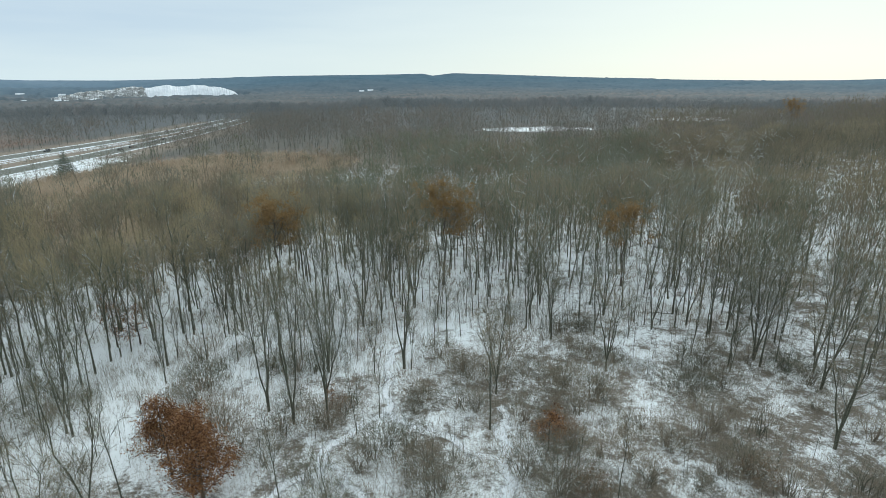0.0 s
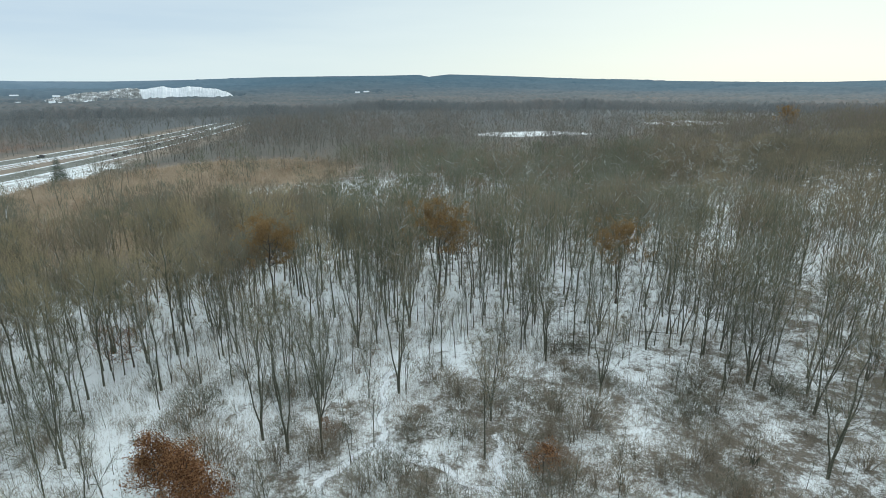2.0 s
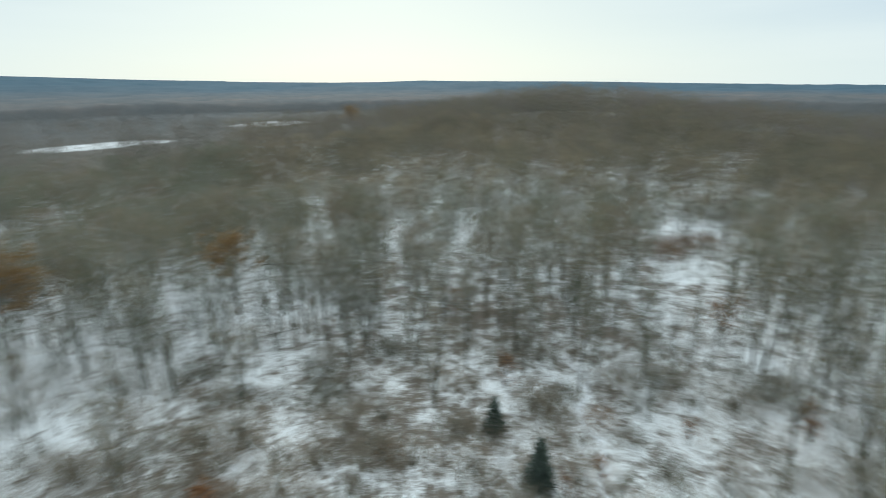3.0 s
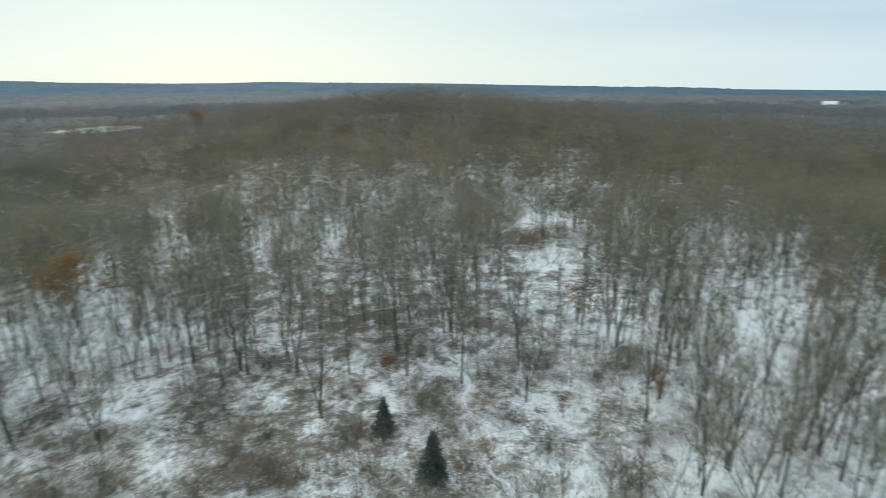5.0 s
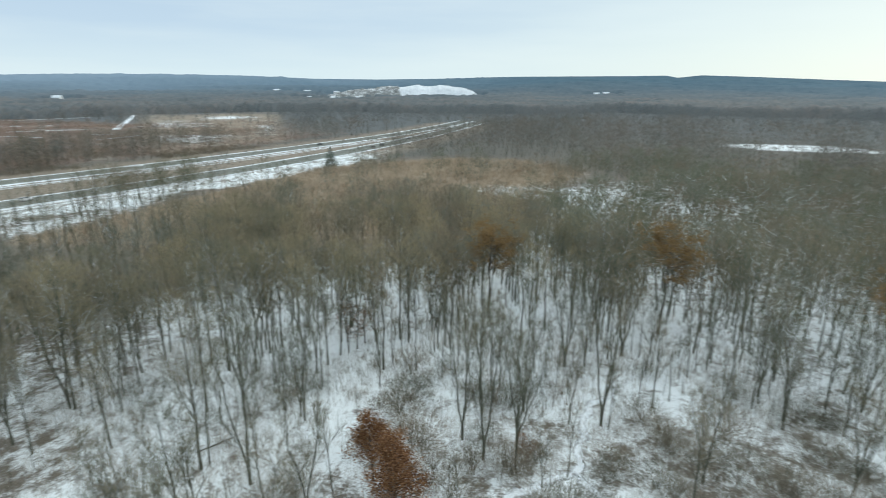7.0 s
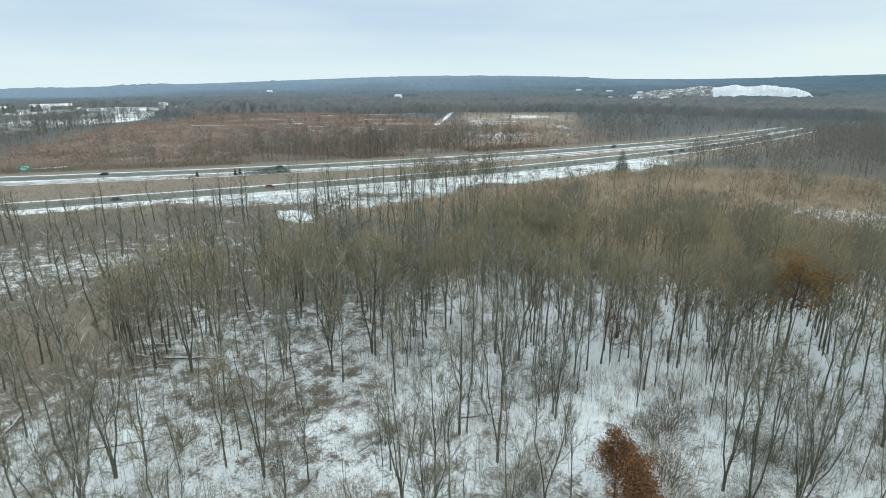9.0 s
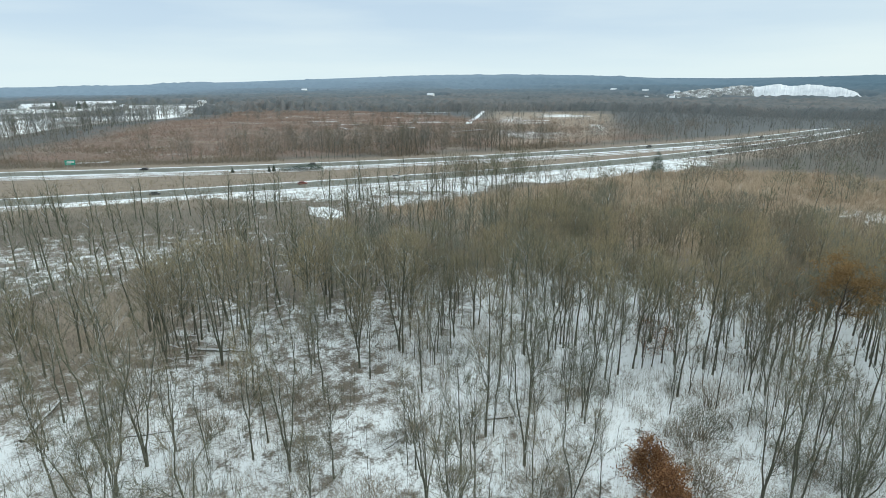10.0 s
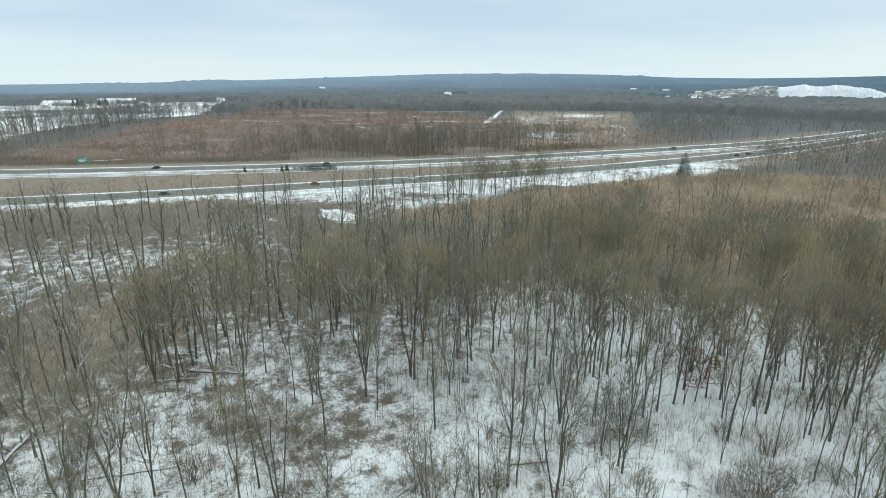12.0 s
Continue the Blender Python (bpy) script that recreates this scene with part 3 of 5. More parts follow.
def grow(rng, height, stems=2, fork=0.15, lean=0.12, crown=0.4, branches=12, reach=0.2, subs=4, twigs=5, twig_w=0.027, thick=0.16, rise=55):
    """Wood and twigs of one bare broadleaved tree."""
    wood, fine = Soup(), Soup()
    tips = []
    az0 = rng.uniform(0, 6.28)
    forkh = fork * height * rng.uniform(0.5, 1.4)
    for s in range(stems):
        az = az0 + s * 6.28 / stems + rng.uniform(-0.5, 0.5)
        off = lean * height * rng.uniform(0.5, 1.3) * (0.5 if stems == 1 else 1)
        top = height * (1 if s == 0 else rng.uniform(0.75, 0.98))
        hh = np.linspace(0, 1, 8)
        pts = []
        for f in hh:
            h = f * top
            k = max(0.0, (h - forkh) / (top - forkh))
            sway = off * k ** 0.85
            pts.append([np.cos(az) * sway + rng.normal(0, 0.015 * height * k), np.sin(az) * sway + rng.normal(0, 0.015 * height * k), h])
        pts = np.array(pts)
        pts[0, 2] = -0.3
        r0 = thick * (1 if s == 0 else rng.uniform(0.6, 0.95)) * (1.0 if stems == 1 else 0.85)
        rad = r0 * (1 - hh) ** 0.8 + 0.012
        rad[0] *= 1.35
        wood.tube(pts, rad, 6)
        for _ in range(branches):
            f = crown + (0.95 - crown) * rng.random() ** 1.1
            p = np.array([np.interp(f, hh, pts[:, i]) for i in range(3)])
            rr = np.interp(f, hh, rad) * 0.5
            baz = rng.uniform(0, 6.28)
            el = radians(rise + rng.normal(0, 10))
            length = reach * height * rng.uniform(0.6, 1.25) * (1.2 - 0.85 * (f - crown) / (1 - crown))
            q = [p]
            for i in range(3):
                el = min(el + rng.uniform(-0.14, 0.30), 1.45)
                baz += rng.normal(0, 0.42)
                q.append(q[-1] + unit(baz, el) * length / 3)
            q = np.array(q)
            wood.tube(q, np.array([1, 0.72, 0.45, 0.15]) * max(rr, 0.022), 3)
            for _ in range(subs):
                g = rng.uniform(0.3, 1.0) * 3
                i = min(int(g), 2)
                o = q[i] + (q[i + 1] - q[i]) * (g - i)
                sd = (q[i + 1] - q[i]) / (length / 3) + rng.normal(0, 0.5, 3)
                e = o + sd / np.linalg.norm(sd) * length * rng.uniform(0.3, 0.6)
                wood.tube(np.array([o, e]), [0.018, 0.004], 3)
                tips.append((o, e))
    o, e = np.array([a for a, b in tips]), np.array([b for a, b in tips])
    o, e = np.repeat(o, twigs, 0), np.repeat(e, twigs, 0)
    n = len(o)
    b = o + (e - o) * rng.uniform(0.0, 1.0, n)[:, None]
    d = (e - o) / np.linalg.norm(e - o, axis=1)[:, None] + rng.normal(0, 0.5, (n, 3)) + np.array([0, 0, 0.25])
    d /= np.linalg.norm(d, axis=1)[:, None]
    t = b + d * (height * rng.uniform(0.03, 0.095, n))[:, None]
    fine.spikes(b, t, twig_w * rng.uniform(0.6, 1.2, n), rng)
    return wood, fine, (b + t) / 2


def tree_thing(name, rng, label, category, group, hue=None, bark=None, **kw):
    wood, fine, mids = grow(rng, **kw)
    top = tagged(new(name), label, category, group)
    mesh_object("trunk", *wood.data(), bark or BARK, top)
    mesh_object("crown", *fine.data(), hue or TWIG, top)
    return top


def poles(soup, pts, radii, sides):
    """Many tapered poles at once; pts is trees x points x 3, radii trees x points."""
    n, m, _ = pts.shape
    a = np.arange(sides) / sides * 2 * np.pi
    ring = np.stack([np.cos(a), np.sin(a), 0 * a], -1)
    v = pts[:, :, None, :] + ring[None, None] * radii[:, :, None, None]
    base = (np.arange(n) * m * sides)[:, None, None]
    i = (np.arange(m - 1) * sides)[None, :, None]
    j = np.arange(sides)[None, None, :]
    k = (j + 1) % sides
    q = [(base + i + j).ravel(), (base + i + k).ravel(), (base + i + sides + k).ravel(), (base + i + sides + j).ravel()]
    soup.add(v.reshape(-1, 3), np.concatenate([np.stack([q[0], q[1], q[2]], -1), np.stack([q[0], q[2], q[3]], -1)]))


def forest(name, rng, xs, ys, label, height=(12, 18), branches=6, twigs=60, twig_w=0.1, hue=(), long=0.14, wide=0.17, sides=4, low=0.4, trunk=0.15, frost=0, bark=None):
    """Joined trees for woods that nobody could count."""
    wood = Soup()
    n = len(xs)
    zs = land(xs, ys)
    h = rng.uniform(height[0], height[1], n) * (1 + 0.12 * wave(xs, ys, 17, 8))
    f = np.array([0, 0.35, 0.7, 1.0])
    lean = rng.normal(0, 0.05, (n, 2)) * h[:, None]
    bend = rng.normal(0, 0.015, (n, 4, 2)) * h[:, None, None]
    bend[:, 0] = 0
    p = np.zeros((n, 4, 3))
    p[:, :, :2] = np.stack([xs, ys], -1)[:, None] + lean[:, None, :] * f[None, :, None] + bend
    p[:, :, 2] = zs[:, None] + h[:, None] * f[None] * 0.97
    p[:, 0, 2] -= 0.3
    r = rng.uniform(0.6, 1.2, n) * trunk
    if sides:
        poles(wood, p, r[:, None] * np.array([1.2, 0.8, 0.5, 0.12])[None], sides)
    else:
        wood.spikes(p[:, 0], p[:, 2], r * 2.4, rng)

    def along(g):
        g3 = np.clip(g, 0, 0.999) / 0.35
        i = np.minimum(g3.astype(int), 2)
        t = (np.clip(g, 0, 1) - f[i]) / (f[i + 1] - f[i])
        row = np.arange(n)[:, None]
        return p[row, i] + (p[row, i + 1] - p[row, i]) * t[..., None]

    if branches:
        g = rng.uniform(low * 0.7, 0.85, (n, branches))
        b = along(g)
        az, el = rng.uniform(0, 6.28, g.shape), rng.uniform(0.75, 1.25, g.shape)
        d = np.stack([np.cos(az) * np.cos(el), np.sin(az) * np.cos(el), np.sin(el)], -1)
        e = b + d * (h[:, None] * 0.40 * (1.15 - g))[..., None]
        wood.spikes(b.reshape(-1, 3), e.reshape(-1, 3), np.full(g.size, trunk * 0.75), rng)
    g = low + (1.0 - low) * rng.uniform(0, 1, (n, twigs)) ** 0.85
    c = along(g)
    az = rng.uniform(0, 6.28, g.shape)
    rad = h[:, None] * wide * np.sqrt(rng.uniform(0.02, 1, g.shape)) * np.sin(np.clip((g - low + 0.08) / (1.12 - low), 0, 1) * np.pi) ** 0.55
    c = c + np.stack([np.cos(az) * rad, np.sin(az) * rad, 0 * rad], -1)
    k = 0.35
    d = np.stack([np.cos(az) * k + rng.normal(0, 0.25, g.shape), np.sin(az) * k + rng.normal(0, 0.25, g.shape), rng.uniform(0.5, 1.2, g.shape)], -1)
    e = c + d * (h[:, None] * long * rng.uniform(0.4, 1, g.shape))[..., None]
    top = tagged(new(name), label, "woods", kind="stuff")
    mesh_object("trunks", *wood.data(), bark or BARK, top)
    if frost:
        # crooked limbs near the treetops that carry a line of snow, on some of the trees
        pick = np.flatnonzero((wave(xs, ys, 21, 11) > -0.1) & (np.abs(np.degrees(np.arctan2(xs, ys)) - 22) < 24) & (np.hypot(xs, ys) < 235) & (rng.random(n) < 0.7))
        limbs = Soup()
        for i in pick:
            for _ in range(frost):
                q = p[i, 2] + (p[i, 3] - p[i, 2]) * rng.uniform(-0.2, 0.8)
                az, el = rng.uniform(0, 6.28), rng.uniform(0.1, 0.7)
                pts = [q]
                for _ in range(3):
                    pts.append(pts[-1] + unit(az, el) * h[i] * rng.uniform(0.04, 0.085))
                    az, el = az + rng.normal(0, 0.5), el + rng.normal(0.1, 0.35)
                limbs.tube(np.array(pts), np.array([1, 0.8, 0.55, 0.2]) * max(0.05, twig_w * 0.42), 3)
        if limbs.n:
            mesh_object("snowy_limbs", *limbs.data(), FROSTED, top)
    hues = hue or (TWIG, TWIG, BROWN_TWIG, GREY_TWIG)
    which = rng.integers(0, len(hues), n)
    for k, mat in enumerate(hues):
        fine = Soup()
        cc, ee = c[which == k].reshape(-1, 3), e[which == k].reshape(-1, 3)
        if len(cc):
            fine.spikes(cc, ee, twig_w * rng.uniform(0.6, 1.3, len(cc)), rng)
            mesh_object("crowns", *fine.data(), mat, top)
    return top


def brush(name, rng, xs, ys, label, mat, tall, width, per=1, lean=0.35, spread=0.35):
    """Thin stems of undergrowth, dry grass and brambles."""
    soup = Soup()
    xs, ys = np.repeat(xs, per) + rng.normal(0, spread, len(xs) * per), np.repeat(ys, per) + rng.normal(0, spread, len(ys) * per)
    n = len(xs)
    b = np.stack([xs, ys, land(xs, ys) - 0.05], -1)
    h = rng.uniform(tall[0], tall[1], n)
    d = np.stack([rng.normal(0, lean, n), rng.normal(0, lean, n), np.ones(n)], -1)
    soup.spikes(b, b + d * h[:, None], width * rng.uniform(0.6, 1.4, n), rng)
    return tagged(mesh_object(name, *soup.data(), mat), label, "undergrowth", kind="stuff")


def shrub_thing(rng, size, stems=18, twigs=1000, label="leafless grey-brown shrub of many thin stems in snow", mat=None):
    """A low dome: thin stems rise and fork, fine twigs fill its outer shell."""
    soup, fine = Soup(), Soup()
    lobes = [unit(rng.uniform(0, 6.28), rng.uniform(0.3, 1.4)) for _ in range(5)]
    for _ in range(stems):
        az, el = rng.uniform(0, 6.28), radians(rng.uniform(25, 88))
        p = np.array([rng.normal(0, 0.22), rng.normal(0, 0.22), -0.1])
        q = p + unit(az, min(0.4 * el + 0.85, 1.5)) * size * 0.4
        r = p + unit(az + rng.normal(0, 0.3), el) * size * rng.uniform(0.7, 0.95)
        soup.tube(np.array([p, q, r]), [0.024, 0.016, 0.005], 3)
    az, el = rng.uniform(0, 6.28, twigs), np.arcsin(rng.uniform(0.02, 1, twigs) ** 0.8)
    d = np.stack([np.cos(az) * np.cos(el), np.sin(az) * np.cos(el), np.sin(el)], -1)
    bulge = 0.78 + 0.22 * np.max([d @ v for v in lobes], axis=0)
    b = d * (size * bulge * rng.uniform(0.3, 1, twigs) ** 0.6)[:, None] * np.array([1, 1, 0.85])
    b[:, 2] = np.maximum(b[:, 2], 0.05)
    e = b + (d * 0.5 + rng.normal(0, 0.55, (twigs, 3)) + np.array([0, 0, 0.45])) * (size * 0.15)
    fine.spikes(b, e, np.full(twigs, 0.023), rng)
    top = tagged(new("shrub"), label, "shrub", "shrubs among the trees")
    mesh_object("base", *soup.data(), mat or SHRUB_TWIG, top)
    mesh_object("crown", *fine.data(), mat or SHRUB_TWIG, top)
    return top


def leafy_oak(name, rng, height, label, leaves, crown, reach, leaf=0.13, low=0.0, mat=None, stems=1, branches=20, rise=25):
    """A young oak that keeps its dead leaves."""
    wood, fine, mids = grow(rng, height, stems=stems, fork=0.1, lean=0.05, crown=crown, branches=branches, reach=reach, subs=3, twigs=2, twig_w=0.02, thick=0.013 * height, rise=rise)
    top = tagged(new(name), label, "oak tree", "oaks holding dead leaves")
    mesh_object("trunk", *wood.data(), OAK_BARK, top)
    tagged(mesh_object("branchwork", *fine.data(), OAK_BARK, top), kind="stuff")
    mids = mids[mids[:, 2] > low * height]
    pick = mids[rng.integers(0, len(mids), leaves)] + rng.normal(0, 0.05 * min(height, 9), (leaves, 3)) * np.array([1, 1, 0.8])
    soup = Soup()
    soup.leaves(pick, leaf, rng)
    mesh_object("leaves", *soup.data(), mat or RUST_LEAF, top)
    return top


def conifer(name, rng, height, label, wide=0.27):
    """A small spruce with drooping whorls."""
    wood, fine = Soup(), Soup()
    wood.tube(np.array([[0, 0, -0.2], [0.03, 0, height * 0.5], [0, 0.02, height]]), [0.11, 0.06, 0.01], 6)
    for lev in np.linspace(0.06, 0.97, 26):
        n = int(11 * (1.1 - lev)) + 4
        for az in np.arange(n) / n * 6.28 + rng.uniform(0, 6):
            length = height * wide * (1.06 - lev) ** 0.8 * rng.uniform(0.55, 1.2)
            o = np.array([0, 0, lev * height])
            e = o + np.array([np.cos(az) * length, np.sin(az) * length, -0.12 * length + rng.normal(0, 0.05)])
            wood.tube(np.array([o, e]), [0.02, 0.005], 3)
            m = 12
            g = rng.uniform(0.15, 1, m)
            b = o + (e - o) * g[:, None]
            side = np.array([-np.sin(az), np.cos(az), 0])
            d = (e - o) / length * 0.7 + side * rng.choice([-1, 1], m)[:, None] * 0.8 + np.array([0, 0, -0.15]) + rng.normal(0, 0.15, (m, 3))
            fine.spikes(b, b + d * (0.1 * height * (1.1 - lev) + 0.12), np.full(m, 0.14), rng)
    top = tagged(new(name), label, "conifer", "small conifers")
    mesh_object("trunk", *wood.data(), BARK, top)
    mesh_object("needles", *fine.data(), NEEDLE, top)
    return top


def stand(ob, x, y, turn=0.0, size=1.0, tilt=0.0, sink=0.0, z=None):
    h = float(land(x, y)) if z is None else z
    return Matrix.Translation((x, y, h - sink)) @ Matrix.Rotation(turn, 4, "Z") @ Matrix.Rotation(tilt, 4, "X") @ Matrix.Scale(size, 4)


class Grove:
    """Places a few grown models over and over, the first time as they are, then as copies."""

    def __init__(self, models):
        self.models, self.used = models, [False] * len(models)

    def put(self, k, m, label=""):
        k %= len(self.models)
        if self.used[k]:
            ob = copy_thing(self.models[k], m)
        else:
            ob = self.models[k]
            ob.matrix_basis = m @ Matrix.Diagonal((*ob.scale, 1))
            self.used[k] = True
        return tagged(ob, label) if label else ob

    def drop_unused(self):
        for ob, u in zip(self.models, self.used):
            if not u:
                for o in (*ob.children_recursive, ob):
                    bpy.data.objects.remove(o)


RNG = np.random.default_rng(7)
TALL = "tall leafless grey-barked hardwood tree standing in snow"
FORKED = "leafless hardwood tree forking low into several stems"
SLIM = "slim young leafless tree standing in snowy brush"


def bare_tree(seed, label, **kw):
    return tree_thing("bare_tree", np.random.default_rng(seed), label, "tree", "bare woodland trees", **kw)


# models about 16 m tall; sizes are set where they stand
singles = Grove([bare_tree(100 + i, TALL, height=16, stems=1, lean=0.07, crown=0.3, branches=24, reach=0.27, subs=6, twigs=7, thick=0.12) for i in range(5)])
forks = Grove([bare_tree(200 + i, FORKED, height=16, stems=3 + i % 2, fork=0.10, lean=0.17, crown=0.25, branches=9, reach=0.26, subs=6, twigs=7, thick=0.125) for i in range(5)])
tans = Grove([bare_tree(500 + i, "leafless hardwood tree with a fine tan crown", hue=TAN_TWIG, height=16, stems=1 + i, fork=0.14, lean=0.10, crown=0.28, branches=24 - 5 * i, reach=0.25, subs=6, twigs=7, thick=0.11) for i in range(3)])
twins = Grove([bare_tree(300 + i, "leafless hardwood tree with two rising stems", height=16, stems=2, fork=0.2 + 0.1 * i, lean=0.12, crown=0.28, branches=13, reach=0.27, subs=6, twigs=7, thick=0.10) for i in range(3)])
rounds = Grove([bare_tree(400 + i, "leafless round-crowned tree in the clearing", height=12, stems=4, fork=0.16, lean=0.2, crown=0.25, branches=9, reach=0.32, subs=5, twigs=10, thick=0.11, rise=45) for i in range(3)])
slims = Grove([tree_thing("young_tree", np.random.default_rng(500 + i), SLIM, "young tree", "slim young trees", height=11, stems=1 + i % 2, fork=0.08, lean=0.08, crown=0.3, branches=11, reach=0.22, subs=4, twigs=7, twig_w=0.022, thick=0.06, rise=62) for i in range(6)])

# the trees that stand out, each where it grows: x, y, height
FORK_AT = [(-21.6, 58.0, 18.5), (-14.9, 59.9, 16.5), (42.5, 50.3, 20), (44.6, 70.4, 18.5), (-42.8, 53.5, 16), (-41.3, 41.3, 19), (-16.1, 67.4, 16.5), (-67.4, 2.9, 19), (-63.6, -0.7, 19.5), (-43.9, 54.1, 17), (-56.8, 17.3, 17), (56.5, 5.8, 9)]
SINGLE_AT = [(39.8, 87.5, 20), (-21.9, 70.7, 14.5), (-20.8, 71.2, 14), (-46.1, 78.3, 17), (-14.2, 91.4, 14.5), (12.4, 102.5, 14), (24.1, 109.1, 15.5), (41.4, 78.2, 15), (44.8, 76.2, 15.5), (50.9, 76.1, 17), (54.1, 71.6, 16), (-41.3, 82.3, 13.5),
             (-69.1, 26.7, 20), (-41.8, 32.1, 18), (-47.0, 54.5, 14), (-39.8, 69.9, 14.5), (-70.3, 34.8, 16), (-63.8, 16.7, 16), (75.6, 51.5, 14), (77.8, 13.8, 15), (81.5, 18.8, 13), (90.1, 11, 12), (91, -5.7, 12), (45.1, 71.4, 17), (16.6, 77, 14.5)]
VERGE_AT = [(-190, 151, 15), (-184, 158, 16), (-175, 168, 14), (-204, 119, 13), (-181, 163, 11), (-199, 131, 12), (-170, 181, 13), (-163, 196, 12)]
ROUND_AT = [(6.6, 61.2, 13), (22.2, 66.8, 14.5), (61.0, 28.9, 13), (68.2, -10, 12), (-54, -2, 13)]
SLIM_AT = [(-7.8, 56.2, 10), (-10.1, 53.3, 9), (2.5, 77.7, 9.5), (-46.2, 53.8, 9.5), (-31.8, 43.9, 11), (32.7, 67, 6.5), (-40.1, 69.3, 8), (-45.1, 46.4, 12.5), (2, 49.5, 5), (15.9, 86.1, 12), (-63.6, 9.3, 13)]
taken = []
for grove, spots, base in ((forks, FORK_AT, 16), (singles, SINGLE_AT, 16), (twins, VERGE_AT, 16), (rounds, ROUND_AT, 12), (slims, SLIM_AT, 11)):
    for n, (x, y, h) in enumerate(spots):
        grove.put(n, stand(None, x, y, RNG.uniform(0, 6.28), h / base * 0.97, RNG.normal(0, 0.03)))
        taken.append((x, y))
taken = np.array(taken)
# open ground kept round and before the leafy oaks and spruces: x, y, radius
KEEP_OPEN = [(-18, 33, 6), (-15, 28, 6), (-20, 36, 5), (-23.2, 43.6, 5), (-28.3, 47, 4.5), (-21, 38, 5), (-25, 40, 5), (-0.1, 100.5, 5), (-31, 96, 4.5), (35, 101, 4.5), (11.1, 49.6, 2.5), (-47.5, 77, 2.5), (43, 32, 3.5), (46, 42.3, 2.5), (41, 29, 3), (53.4, 47.4, 2.5), (-0.1, 93, 4), (-29, 89, 4), (33, 94, 4)]


def is_open(x, y):
    return np.min([np.hypot(x - a, y - b) - r for a, b, r in KEEP_OPEN], axis=0) < 0


def off_trail(x, y, gap):
    px, py = np.concatenate([winding(t, 40)[0] for t in TRAILS]), np.concatenate([winding(t, 40)[1] for t in TRAILS])
    out = np.ones(len(x), bool)
    for i in range(0, len(x), 4000):
        out[i:i + 4000] = np.min(np.hypot(x[i:i + 4000, None] - px[None], y[i:i + 4000, None] - py[None]), axis=1) > gap
    return out



def clearing(x, y):
    c = bell(x, y, 6, 52, 26, 24) + 0.9 * bell(x, y, 30, 40, 22, 26) + 0.8 * bell(x, y, 55, 18, 18, 22) + 0.55 * bell(x, y, -30, 62, 12, 14)
    return np.clip(1.35 * c, 0, 1)


def wood_density(x, y):
    d = 0.062 + 0.018 * wave(x, y, 14, 9)
    d = d * (1 - 0.97 * clearing(x, y))
    d = d * (1 - 0.93 * tan_meadow(x, y)) * (1 - red_meadow(x, y)) * (1 - 0.93 * gaps(x, y)) * (1 - np.clip(snow_fields(x, y) * 1.2, 0, 0.97))
    d = d * (1 - step(x, far_x(y) - 20 - 22 * (1 - step(y, 280, 340)), far_x(y) - 12 - 20 * (1 - step(y, 280, 340))) * (1 - step(x, near_x(y) + 30 - 14 * step(y, 440, 520), near_x(y) + 46 - 22 * step(y, 440, 520))) * (1 - step(y, 520, 580)))
    d = d * (1 - 0.75 * (1 - step(x, -135, -95)) * (1 - step(y, 70, 120)) * step(x, -260, -240))
    d = d * (1 - 0.66 * (1 - step(x, -38, -28)) * (1 - step(np.hypot(x, y), 78, 92)) * (1 - step(y + 0.35 * x, 36, 54)))
    d = d * (1 - left_fields(x, y) * (0.6 - 0.6 * step(wave(x, y, 34, 7), 0.25, 0.5)))
    d = d * (1 - 0.5 * step(np.arctan2(x, y), radians(98), radians(106)))
    d = d * (1 - 0.35 * bell(x, y, 82, 55, 28, 26)) * (1 - 0.3 * bell(x, y, 88, 92, 24, 24)) * (1 + 0.5 * bell(x, y, -58, 78, 24, 18)) * (1 + 0.45 * bell(x, y, 22, 98, 26, 16)) * (1 - 0.85 * bell(x, y, -36, 43, 15, 12)) * (1 - 0.75 * bell(x, y, -116, 0, 28, 17)) * (1 - 0.65 * bell(x, y, -192, 105, 36, 48))
    d = d * (1 - 0.7 * cutover(x, y))
    return np.clip(d, 0, 0.09)


def scatter(rng, r0, r1, a0, a1, dens, thin=1.0, apart=None):
    peak = 0.09 * thin
    n = int(0.5 * (a1 - a0) * (r1 * r1 - r0 * r0) * peak)
    r = np.sqrt(rng.uniform(r0 * r0, r1 * r1, n))
    a = rng.uniform(a0, a1, n)
    x, y = r * np.sin(a), r * np.cos(a)
    keep = rng.uniform(0, 0.09, n) < dens(x, y)
    x, y = x[keep], y[keep]
    if apart is not None:
        far = np.min(np.hypot(x[:, None] - taken[None, :, 0], y[:, None] - taken[None, :, 1]), axis=1) > apart
        x, y = x[far], y[far]
        lit = ~is_open(x, y)
        x, y = x[lit], y[lit]
    return x, y


